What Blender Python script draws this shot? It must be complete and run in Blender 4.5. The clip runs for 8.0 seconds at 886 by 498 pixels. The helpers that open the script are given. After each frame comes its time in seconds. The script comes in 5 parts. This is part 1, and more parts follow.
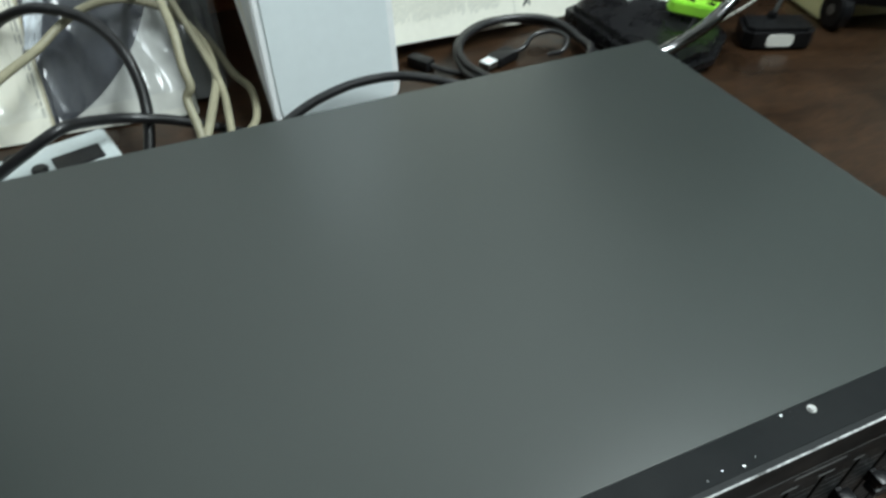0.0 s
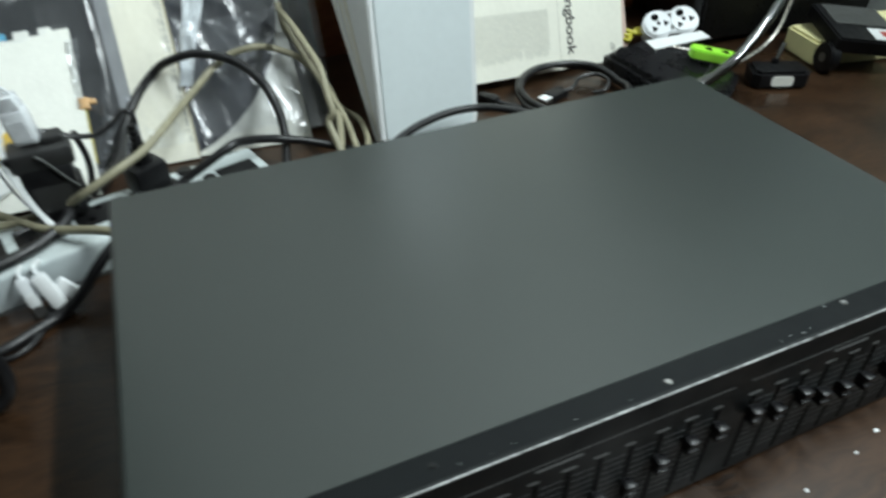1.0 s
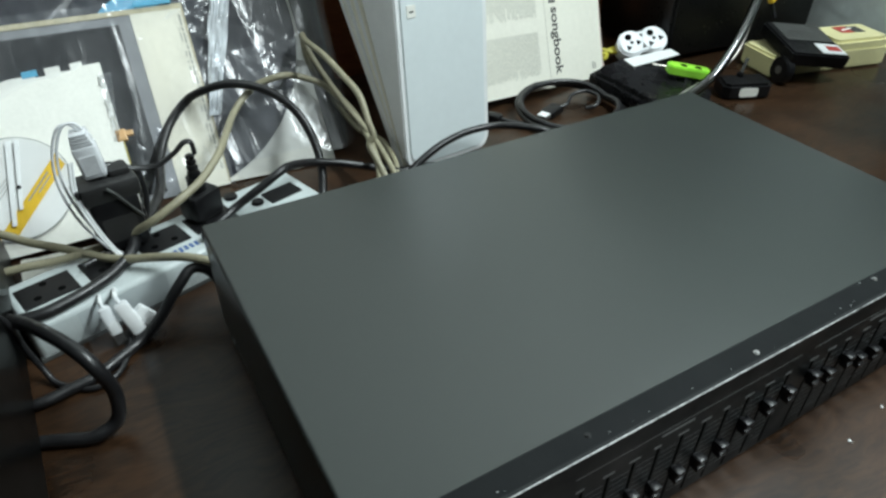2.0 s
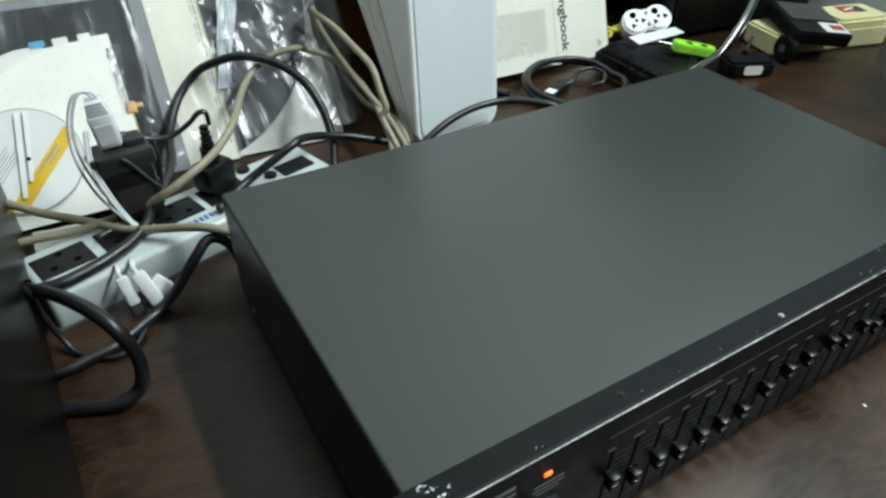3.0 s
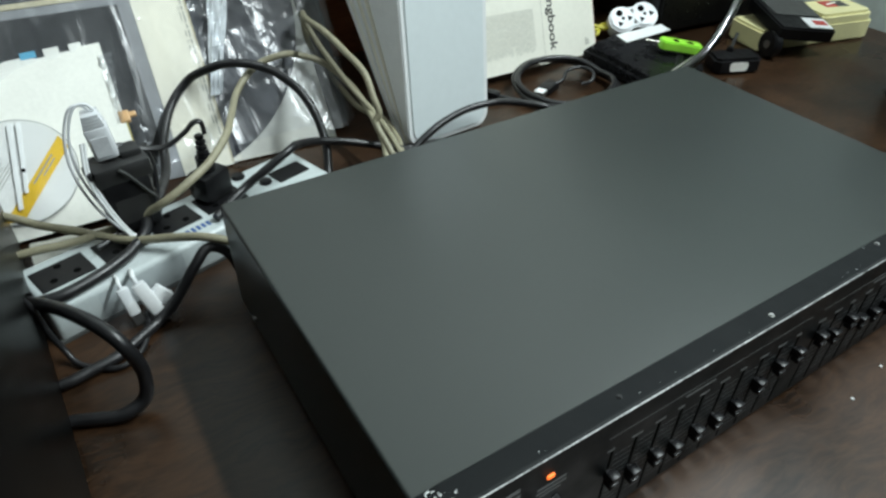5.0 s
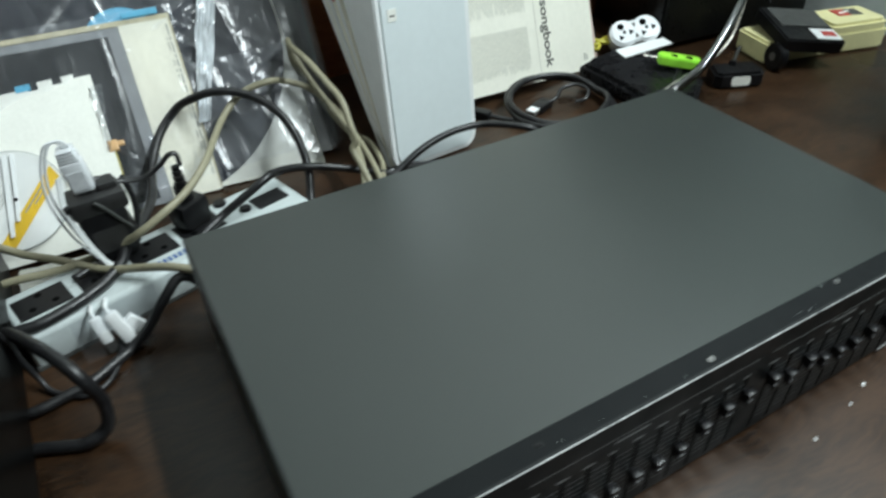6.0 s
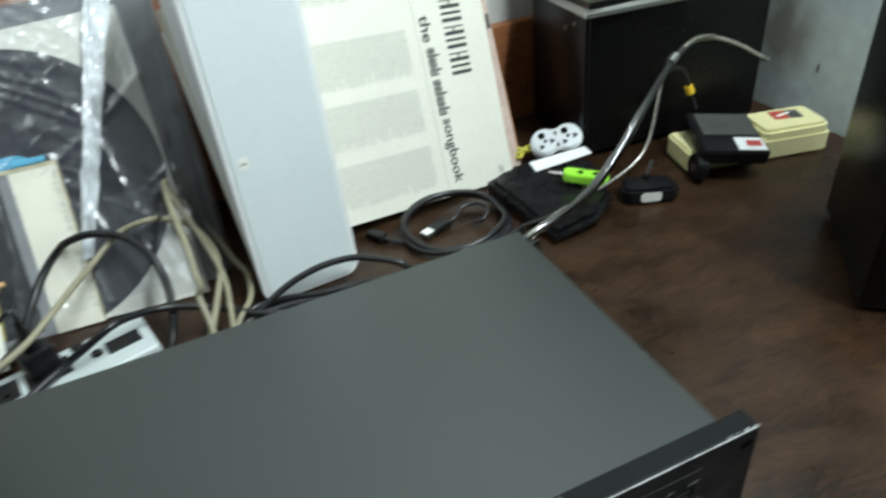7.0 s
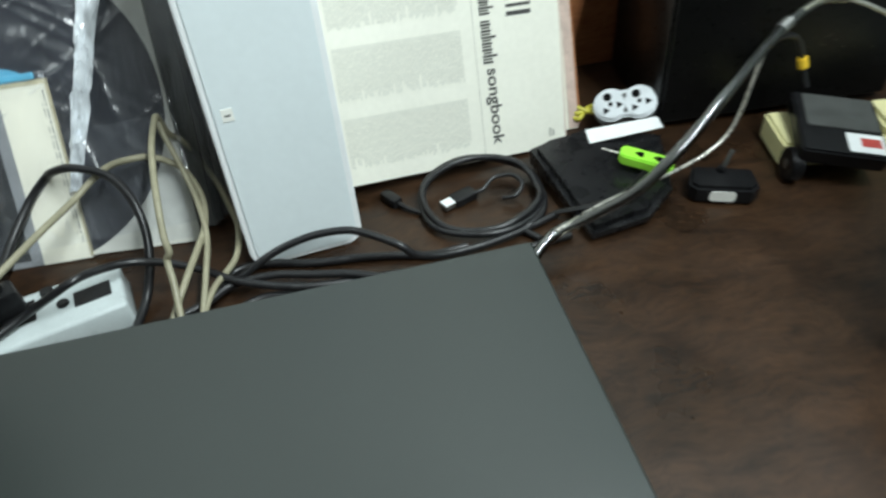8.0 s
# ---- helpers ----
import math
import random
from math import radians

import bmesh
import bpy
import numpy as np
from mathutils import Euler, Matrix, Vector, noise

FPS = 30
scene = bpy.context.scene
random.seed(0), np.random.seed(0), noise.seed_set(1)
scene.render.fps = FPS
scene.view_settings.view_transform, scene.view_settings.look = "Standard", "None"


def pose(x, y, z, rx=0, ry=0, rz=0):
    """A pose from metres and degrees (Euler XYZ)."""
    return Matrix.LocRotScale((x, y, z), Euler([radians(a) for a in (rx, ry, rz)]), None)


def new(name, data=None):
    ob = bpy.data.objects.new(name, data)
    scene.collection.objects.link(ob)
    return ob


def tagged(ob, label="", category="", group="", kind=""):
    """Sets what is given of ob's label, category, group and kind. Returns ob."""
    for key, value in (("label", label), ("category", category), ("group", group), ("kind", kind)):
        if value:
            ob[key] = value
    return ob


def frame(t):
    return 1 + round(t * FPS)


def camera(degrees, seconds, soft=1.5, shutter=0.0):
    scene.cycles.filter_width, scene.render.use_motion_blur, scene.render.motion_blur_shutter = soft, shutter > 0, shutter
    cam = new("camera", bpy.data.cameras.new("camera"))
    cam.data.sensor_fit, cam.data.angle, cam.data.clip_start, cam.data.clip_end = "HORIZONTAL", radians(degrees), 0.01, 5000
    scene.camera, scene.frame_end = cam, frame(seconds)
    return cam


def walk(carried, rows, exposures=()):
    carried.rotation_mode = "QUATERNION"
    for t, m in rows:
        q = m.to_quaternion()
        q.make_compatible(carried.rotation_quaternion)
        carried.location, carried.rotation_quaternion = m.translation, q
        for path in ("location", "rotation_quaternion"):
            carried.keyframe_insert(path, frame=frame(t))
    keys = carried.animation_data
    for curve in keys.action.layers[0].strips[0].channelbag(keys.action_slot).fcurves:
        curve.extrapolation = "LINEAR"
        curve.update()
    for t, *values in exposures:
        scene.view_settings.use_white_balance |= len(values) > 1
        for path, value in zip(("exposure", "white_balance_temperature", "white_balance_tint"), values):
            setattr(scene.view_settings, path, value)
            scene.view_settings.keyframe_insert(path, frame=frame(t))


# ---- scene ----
cam = camera(68.0, 8.0, soft=2.5, shutter=0.7)
PATH = [
    (0.0, 0.1707, -0.0766, 0.2705, 47.66, 1.04, -22.46),
    (0.5, 0.1328, -0.0955, 0.2754, 50.83, 0.24, -25.43),
    (0.8, 0.0840, -0.1315, 0.3019, 51.11, -0.25, -23.74),
    (1.0, 0.0567, -0.1477, 0.3048, 52.23, 0.74, -23.34),
    (1.2, 0.0336, -0.1477, 0.3152, 52.76, 1.54, -25.18),
    (1.5, -0.0065, -0.1412, 0.3264, 53.35, 1.11, -27.61),
    (1.7, -0.0232, -0.1389, 0.3267, 53.64, 0.48, -28.89),
    (2.8, -0.0588, -0.1355, 0.3202, 52.26, -1.17, -30.87),
    (3.0, -0.0612, -0.1342, 0.3179, 52.33, -0.92, -30.80),
    (3.5, -0.0715, -0.1335, 0.3178, 52.01, -1.16, -30.61),
    (4.0, -0.0714, -0.1338, 0.3194, 52.08, -0.93, -30.89),
    (4.5, -0.0693, -0.1333, 0.3209, 52.15, -0.75, -31.39),
    (4.7, -0.0678, -0.1319, 0.3228, 51.83, -0.84, -31.88),
    (5.8, -0.0448, -0.1391, 0.3441, 51.49, 0.93, -31.82),
    (6.0, -0.0130, -0.1511, 0.3465, 51.85, 1.54, -29.46),
    (6.2, 0.0253, -0.1640, 0.3564, 52.10, 2.25, -27.87),
    (6.5, 0.0978, -0.1824, 0.3875, 52.67, 3.10, -24.97),
    (6.7, 0.1448, -0.1945, 0.4015, 53.82, 4.83, -24.03),
    (7.0, 0.2057, -0.1940, 0.4107, 55.35, 5.48, -23.73),
    (7.2, 0.2387, -0.1859, 0.4081, 55.69, 4.81, -22.56),
    (7.5, 0.2669, -0.1550, 0.4099, 53.17, 2.58, -18.52),
    (7.7, 0.2841, -0.1346, 0.4111, 50.30, 3.59, -16.98),
    (8.0, 0.3182, -0.0997, 0.4133, 47.14, 4.35, -12.80),
]
walk(cam, [(t, pose(x, y, z, rx, ry, rz)) for t, x, y, z, rx, ry, rz in PATH])

# ---------------------------------------------------------------- light
world = bpy.data.worlds.new("world")
world.use_nodes = True
world.node_tree.nodes["Background"].inputs["Color"].default_value = (0.55, 0.6, 0.65, 1)
world.node_tree.nodes["Background"].inputs["Strength"].default_value = 0.05
scene.world = world
scene.view_settings.exposure = 0.0


def area_lamp(name, x, y, z, sx, sy, watts, color, rz=0):
    data = bpy.data.lights.new(name, "AREA")
    data.shape, data.size, data.size_y = "RECTANGLE", sx, sy
    data.energy, data.color = watts, color
    ob = new(name, data)
    ob.matrix_world = pose(x, y, z, 0, 0, rz)
    return ob


TUBE = (0.88, 0.985, 1.0)
# weak fill added from the left, set so the cabinet shades the desk gap
area_lamp("ceiling_fill_lamp", -0.95, 0.10, 1.80, 1.16, 0.05, 7, TUBE, 78)
wall_tube = area_lamp("wall_tube_lamp", 0, 0, 0, 0.07, 1.16, 38.5, TUBE)
wall_tube.matrix_world = pose(0.850, -0.32, 1.40, 0, 46, 0)


# ---------------------------------------------------------------- materials
def mat(name, color, rough=0.5, metal=0.0, vary=0.12, scale=40.0, bump=0.05, spec=0.5, rough_vary=0.1, second=None, stretch=(1, 1, 1), coat=0.0):
    """A surface with variation at two scales in colour, gloss and relief."""
    m = bpy.data.materials.new(name)
    m.use_nodes = True
    nt = m.node_tree
    bsdf = nt.nodes["Principled BSDF"]
    tex = nt.nodes.new("ShaderNodeTexCoord")
    mp = nt.nodes.new("ShaderNodeMapping")
    mp.inputs["Scale"].default_value = stretch
    nt.links.new(tex.outputs["Object"], mp.inputs["Vector"])
    n1 = nt.nodes.new("ShaderNodeTexNoise")
    n1.inputs["Scale"].default_value, n1.inputs["Detail"].default_value = scale, 4
    n2 = nt.nodes.new("ShaderNodeTexNoise")
    n2.inputs["Scale"].default_value, n2.inputs["Detail"].default_value = scale * 9, 3
    for n in (n1, n2):
        nt.links.new(mp.outputs["Vector"], n.inputs["Vector"])
    mixf = nt.nodes.new("ShaderNodeMath")
    mixf.operation = "MULTIPLY_ADD"
    mixf.inputs[1].default_value, mixf.inputs[2].default_value = 0.45, 0.0
    nt.links.new(n2.outputs["Fac"], mixf.inputs[0])
    add = nt.nodes.new("ShaderNodeMath")
    add.operation = "MULTIPLY_ADD"
    add.inputs[1].default_value = 0.55
    nt.links.new(n1.outputs["Fac"], add.inputs[0])
    nt.links.new(mixf.outputs[0], add.inputs[2])
    ramp = nt.nodes.new("ShaderNodeValToRGB")
    a = [c * (1 - vary) for c in color]
    b = second or [min(1, c * (1 + vary)) for c in color]
    ramp.color_ramp.elements[0].position, ramp.color_ramp.elements[1].position = 0.32, 0.68
    ramp.color_ramp.elements[0].color, ramp.color_ramp.elements[1].color = (*a, 1), (*b, 1)
    nt.links.new(add.outputs[0], ramp.inputs["Fac"])
    nt.links.new(ramp.outputs["Color"], bsdf.inputs["Base Color"])
    mr = nt.nodes.new("ShaderNodeMapRange")
    mr.inputs["From Min"].default_value, mr.inputs["From Max"].default_value = 0.3, 0.7
    mr.inputs["To Min"].default_value, mr.inputs["To Max"].default_value = max(0.02, rough - rough_vary), min(1, rough + rough_vary)
    nt.links.new(n1.outputs["Fac"], mr.inputs["Value"])
    nt.links.new(mr.outputs["Result"], bsdf.inputs["Roughness"])
    bp = nt.nodes.new("ShaderNodeBump")
    bp.inputs["Strength"].default_value, bp.inputs["Distance"].default_value = bump, 0.001
    nt.links.new(add.outputs[0], bp.inputs["Height"])
    nt.links.new(bp.outputs["Normal"], bsdf.inputs["Normal"])
    bsdf.inputs["Metallic"].default_value = metal
    bsdf.inputs["Specular IOR Level"].default_value = spec
    bsdf.inputs["Coat Weight"].default_value = coat
    return m


def wood(name, dark, light, rough, scale=6.0):
    """Veneer with long grain along x, pores and a worn, uneven sheen."""
    m = bpy.data.materials.new(name)
    m.use_nodes = True
    nt = m.node_tree
    bsdf = nt.nodes["Principled BSDF"]
    tex = nt.nodes.new("ShaderNodeTexCoord")
    mp = nt.nodes.new("ShaderNodeMapping")
    mp.inputs["Scale"].default_value = (2.4, 6.5, 6.5)
    mp.inputs["Rotation"].default_value = (0, 0, 0.35)
    nt.links.new(tex.outputs["Object"], mp.inputs["Vector"])
    big = nt.nodes.new("ShaderNodeTexNoise")
    big.inputs["Scale"].default_value, big.inputs["Detail"].default_value, big.inputs["Distortion"].default_value = scale, 6, 0.7
    fine = nt.nodes.new("ShaderNodeTexNoise")
    fine.inputs["Scale"].default_value, fine.inputs["Detail"].default_value = scale * 8, 4
    cloud = nt.nodes.new("ShaderNodeTexNoise")
    cloud.inputs["Scale"].default_value, cloud.inputs["Detail"].default_value = 9.0, 4
    nt.links.new(mp.outputs["Vector"], big.inputs["Vector"])
    grain = nt.nodes.new("ShaderNodeMapping")
    grain.inputs["Scale"].default_value = (0.8, 6.5, 6.5)
    grain.inputs["Rotation"].default_value = (0, 0, 0.12)
    fine.inputs["Distortion"].default_value = 0.35
    bend = nt.nodes.new("ShaderNodeMixRGB")
    bend.blend_type = "LINEAR_LIGHT"
    bend.inputs["Fac"].default_value = 0.035
    nt.links.new(tex.outputs["Object"], bend.inputs["Color1"])
    nt.links.new(cloud.outputs["Color"], bend.inputs["Color2"])
    nt.links.new(bend.outputs["Color"], grain.inputs["Vector"])
    nt.links.new(grain.outputs["Vector"], fine.inputs["Vector"])
    nt.links.new(tex.outputs["Object"], cloud.inputs["Vector"])
    add = nt.nodes.new("ShaderNodeMath")
    add.operation = "MULTIPLY_ADD"
    add.inputs[1].default_value = 0.42
    nt.links.new(fine.outputs["Fac"], add.inputs[0])
    sc = nt.nodes.new("ShaderNodeMath")
    sc.operation = "MULTIPLY"
    sc.inputs[1].default_value = 0.35
    blot = nt.nodes.new("ShaderNodeMath")
    blot.operation = "MULTIPLY_ADD"
    blot.inputs[1].default_value, blot.inputs[2].default_value = 0.35, 0.0
    nt.links.new(cloud.outputs["Fac"], blot.inputs[0])
    both = nt.nodes.new("ShaderNodeMath")
    both.operation = "ADD"
    nt.links.new(big.outputs["Fac"], sc.inputs[0])
    nt.links.new(sc.outputs[0], both.inputs[0])
    nt.links.new(blot.outputs[0], both.inputs[1])
    nt.links.new(both.outputs[0], add.inputs[2])
    ramp = nt.nodes.new("ShaderNodeValToRGB")
    ramp.color_ramp.elements[0].position, ramp.color_ramp.elements[1].position = 0.43, 0.69
    ramp.color_ramp.elements[0].color, ramp.color_ramp.elements[1].color = (*dark, 1), (*light, 1)
    nt.links.new(add.outputs[0], ramp.inputs["Fac"])
    nt.links.new(ramp.outputs["Color"], bsdf.inputs["Base Color"])
    mr = nt.nodes.new("ShaderNodeMapRange")
    mr.inputs["From Min"].default_value, mr.inputs["From Max"].default_value = 0.3, 0.7
    mr.inputs["To Min"].default_value, mr.inputs["To Max"].default_value = rough - 0.1, rough + 0.14
    nt.links.new(cloud.outputs["Fac"], mr.inputs["Value"])
    nt.links.new(mr.outputs["Result"], bsdf.inputs["Roughness"])
    bp = nt.nodes.new("ShaderNodeBump")
    bp.inputs["Strength"].default_value, bp.inputs["Distance"].default_value = 0.12, 0.0006
    bsdf.inputs["Specular IOR Level"].default_value = 0.33
    nt.links.new(add.outputs[0], bp.inputs["Height"])
    nt.links.new(bp.outputs["Normal"], bsdf.inputs["Normal"])
    return m


def clear(name, rough=0.08, tint=(0.97, 0.98, 1.0), gloss=0.5, wrinkle=0.0, scale=25.0, haze=0.0):
    """Thin clear film or plastic: passes light straight on, with a sharp gloss on top."""
    m = bpy.data.materials.new(name)
    m.use_nodes = True
    nt = m.node_tree
    nt.nodes.remove(nt.nodes["Principled BSDF"])
    out = nt.nodes["Material Output"]
    tr = nt.nodes.new("ShaderNodeBsdfTransparent")
    tr.inputs["Color"].default_value = (*tint, 1)
    gl = nt.nodes.new("ShaderNodeBsdfGlossy")
    gl.inputs["Roughness"].default_value = rough
    lw = nt.nodes.new("ShaderNodeFresnel")
    lw.inputs["IOR"].default_value = 1.5
    sc = nt.nodes.new("ShaderNodeMath")
    sc.operation = "MULTIPLY_ADD"
    sc.inputs[1].default_value, sc.inputs[2].default_value = 0.9, 0.06 * gloss
    nt.links.new(lw.outputs[0], sc.inputs[0])
    mix = nt.nodes.new("ShaderNodeMixShader")
    nt.links.new(sc.outputs[0], mix.inputs[0])
    nt.links.new(tr.outputs[0], mix.inputs[1])
    nt.links.new(gl.outputs[0], mix.inputs[2])
    last = mix
    if haze:
        milk = nt.nodes.new("ShaderNodeBsdfDiffuse")
        milk.inputs["Color"].default_value = (0.80, 0.84, 0.88, 1)
        last = nt.nodes.new("ShaderNodeMixShader")
        last.inputs[0].default_value = haze
        nt.links.new(mix.outputs[0], last.inputs[1])
        nt.links.new(milk.outputs[0], last.inputs[2])
    nt.links.new(last.outputs[0], out.inputs["Surface"])
    if wrinkle:
        tex = nt.nodes.new("ShaderNodeTexCoord")
        mp = nt.nodes.new("ShaderNodeMapping")
        mp.inputs["Scale"].default_value = (2.2, 1.0, 0.6)
        n = nt.nodes.new("ShaderNodeTexNoise")
        n.inputs["Scale"].default_value, n.inputs["Detail"].default_value, n.inputs["Distortion"].default_value = scale, 3, 0.8
        bp = nt.nodes.new("ShaderNodeBump")
        bp.inputs["Strength"].default_value, bp.inputs["Distance"].default_value = wrinkle, 0.006
        nt.links.new(tex.outputs["Object"], mp.inputs["Vector"])
        nt.links.new(mp.outputs["Vector"], n.inputs["Vector"])
        nt.links.new(n.outputs["Fac"], bp.inputs["Height"])
        nt.links.new(bp.outputs["Normal"], gl.inputs["Normal"])
        nt.links.new(bp.outputs["Normal"], lw.inputs["Normal"])
    return m


def glow(name, color, strength):
    m = bpy.data.materials.new(name)
    m.use_nodes = True
    b = m.node_tree.nodes["Principled BSDF"]
    b.inputs["Base Color"].default_value = (*color, 1)
    b.inputs["Emission Color"].default_value = (*color, 1)
    b.inputs["Emission Strength"].default_value = strength
    return m


M_DESK = wood("walnut_laminate", (0.0102, 0.0055, 0.0031), (0.047, 0.0232, 0.0110), 0.32)
M_BOARD = wood("reddish_board", (0.24, 0.090, 0.036), (0.42, 0.175, 0.075), 0.4, 4.0)
M_WALL = mat("grey_plaster", (0.76, 0.79, 0.76), 0.85, vary=0.10, scale=5, bump=0.35)
M_WALL_DIM = mat("brown_paint", (0.06, 0.05, 0.042), 0.8, vary=0.12, scale=5, bump=0.3)
M_WALL_BLUE = mat("bluegrey_plaster", (0.66, 0.75, 0.75), 0.8, vary=0.14, scale=7, bump=0.4)


def stain(m, centre, size, color, amount):
    """A smoky smear with ragged edges laid over a wall's own colour."""
    nt = m.node_tree
    bsdf = nt.nodes["Principled BSDF"]
    base = bsdf.inputs["Base Color"].links[0].from_socket
    tex = nt.nodes.new("ShaderNodeTexCoord")
    mp = nt.nodes.new("ShaderNodeMapping")
    mp.vector_type = "TEXTURE"
    mp.inputs["Location"].default_value, mp.inputs["Scale"].default_value = centre, size
    ball = nt.nodes.new("ShaderNodeTexGradient")
    ball.gradient_type = "SPHERICAL"
    n = nt.nodes.new("ShaderNodeTexNoise")
    n.inputs["Scale"].default_value, n.inputs["Detail"].default_value, n.inputs["Distortion"].default_value = 22, 5, 0.6
    mul = nt.nodes.new("ShaderNodeMath")
    mul.operation = "MULTIPLY"
    mr = nt.nodes.new("ShaderNodeMapRange")
    mr.inputs["From Min"].default_value, mr.inputs["From Max"].default_value, mr.inputs["To Max"].default_value = 0.06, 0.36, amount
    mix = nt.nodes.new("ShaderNodeMixRGB")
    mix.inputs["Color2"].default_value = (*color, 1)
    nt.links.new(tex.outputs["Object"], mp.inputs["Vector"])
    nt.links.new(mp.outputs["Vector"], ball.inputs["Vector"])
    nt.links.new(tex.outputs["Object"], n.inputs["Vector"])
    nt.links.new(ball.outputs["Fac"], mul.inputs[0])
    nt.links.new(n.outputs["Fac"], mul.inputs[1])
    nt.links.new(mul.outputs[0], mr.inputs["Value"])
    nt.links.new(mr.outputs["Result"], mix.inputs["Fac"])
    nt.links.new(base, mix.inputs["Color1"])
    nt.links.new(mix.outputs["Color"], bsdf.inputs["Base Color"])


stain(M_WALL_BLUE, (0.965, 0.452, 0.105), (0.06, 0.070, 0.080), (0.24, 0.215, 0.150), 0.70)
M_FLOOR = mat("floor_tile", (0.08, 0.07, 0.06), 0.35, vary=0.1, scale=6)
M_CEIL = mat("white_ceiling", (0.72, 0.73, 0.72), 0.9, vary=0.04, scale=5)
M_LID = mat("painted_steel_grey", (0.0264, 0.0312, 0.0290), 0.33, vary=0.004, scale=5, bump=0.0, rough_vary=0.0, spec=0.6)
M_BLACK = mat("black_painted_metal", (0.0045, 0.0048, 0.005), 0.34, vary=0.2, scale=30, bump=0.03, spec=0.35)
M_FACE = mat("anodised_front", (0.0062, 0.0074, 0.0080), 0.45, vary=0.15, scale=40, bump=0.02, spec=0.2)
M_CABINET = mat("black_powder_coat", (0.0036, 0.0037, 0.0036), 0.32, vary=0.10, scale=4, bump=0.0, rough_vary=0.04, spec=0.08)
M_FLANGE = mat("anodised_black", (0.0048, 0.0060, 0.0066), 0.55, vary=0.12, scale=40, bump=0.02, spec=0.12)
M_ALU = mat("bare_aluminium", (0.62, 0.63, 0.63), 0.34, 1.0, vary=0.12, scale=150, bump=0.2)
M_WORN = mat("worn_bright_edge", (0.16, 0.165, 0.165), 0.5, 0.2, vary=0.8, scale=70, bump=0.2, second=(0.62, 0.63, 0.63))
M_STEEL = mat("zinc_screw", (0.32, 0.32, 0.31), 0.42, 1.0, vary=0.15, scale=400, bump=0.2)
M_PRINT = mat("grey_screenprint", (0.24, 0.25, 0.25), 0.6, vary=0.2, scale=300)
M_PRINT_DIM = mat("dim_screenprint", (0.19, 0.20, 0.205), 0.6, vary=0.2, scale=300)
M_KNOB = mat("black_knob_plastic", (0.005, 0.005, 0.006), 0.34, vary=0.2, scale=200, spec=0.35)
M_SLOT = mat("slot_dark", (0.003, 0.003, 0.003), 0.8, vary=0.2, scale=200, spec=0.05)
M_LED = glow("amber_led", (1.0, 0.20, 0.03), 1.2)
M_SPK = mat("black_vinyl_cabinet", (0.0035, 0.0036, 0.0036), 0.34, vary=0.12, scale=200, bump=0.05, spec=0.3)
M_BLKPL = mat("black_plastic", (0.0065, 0.0066, 0.0074), 0.38, vary=0.2, scale=120, bump=0.06, spec=0.35)
M_RUB = mat("black_rubber_cable", (0.011, 0.011, 0.012), 0.38, vary=0.2, scale=120, bump=0.08)
M_BEIGE = mat("beige_cable", (0.27, 0.25, 0.17), 0.5, vary=0.18, scale=60, bump=0.06)
M_WHITE = mat("white_plastic", (0.78, 0.80, 0.80), 0.38, vary=0.05, scale=60)
M_SOCKET = mat("greyed_white_plastic", (0.60, 0.63, 0.65), 0.36, vary=0.06, scale=60)
M_STRIP = mat("pale_grey_plastic", (0.50, 0.55, 0.55), 0.34, vary=0.07, scale=40)
M_SLAB = mat("pale_blue_plastic", (0.68, 0.74, 0.75), 0.33, vary=0.03, scale=14, bump=0.03, rough_vary=0.05)
M_CARD = mat("white_card", (0.82, 0.82, 0.76), 0.7, vary=0.06, scale=30, bump=0.1)
M_CREAM = mat("yellowed_paper", (0.78, 0.76, 0.65), 0.75, vary=0.08, scale=25, bump=0.12)
M_SLVWHITE = mat("dull_white_sleeve", (0.66, 0.66, 0.60), 0.6, vary=0.14, scale=14, bump=0.15)
M_DISCPAPER = mat("white_disc_paper", (0.82, 0.82, 0.77), 0.55, vary=0.08, scale=25)
M_OLD = mat("aged_sleeve_back", (0.77, 0.76, 0.67), 0.6, vary=0.05, scale=18, bump=0.08)
M_INK = mat("black_ink", (0.05, 0.05, 0.047), 0.7, vary=0.2, scale=300)
M_COLTEXT = mat("pale_column_text", (0.635, 0.635, 0.565), 0.7, vary=0.08, scale=120)
M_GREYINK = mat("grey_text", (0.36, 0.36, 0.32), 0.7, vary=0.25, scale=220)
M_EDGE = mat("pinkish_card_edge", (0.56, 0.43, 0.37), 0.85, vary=0.25, scale=80, bump=0.4)
M_VINYL = mat("dark_printed_disc", (0.013, 0.0155, 0.024), 0.38, vary=0.3, scale=30)
M_DARKSLV = mat("dark_sleeve", (0.020, 0.022, 0.024), 0.4, vary=0.3, scale=25)
M_OLIVE = mat("dark_olive_sleeve", (0.045, 0.047, 0.040), 0.45, vary=0.25, scale=25)
M_BLUE = mat("light_blue_sticker", (0.10, 0.42, 0.62), 0.5, vary=0.15, scale=60)
M_YELLOW = mat("yellow_print", (0.80, 0.52, 0.03), 0.6, vary=0.1, scale=60)
M_AGED = mat("aged_card_edge", (0.52, 0.47, 0.32), 0.65, vary=0.25, scale=60, bump=0.15)
M_OCHRE = mat("ochre_edge", (0.42, 0.36, 0.10), 0.6, vary=0.2, scale=80)
M_GREEN = mat("bright_green_plastic", (0.33, 0.78, 0.06), 0.45, vary=0.1, scale=60)
M_CREAMPL = mat("cream_plastic", (0.70, 0.66, 0.36), 0.42, vary=0.07, scale=40, bump=0.06)
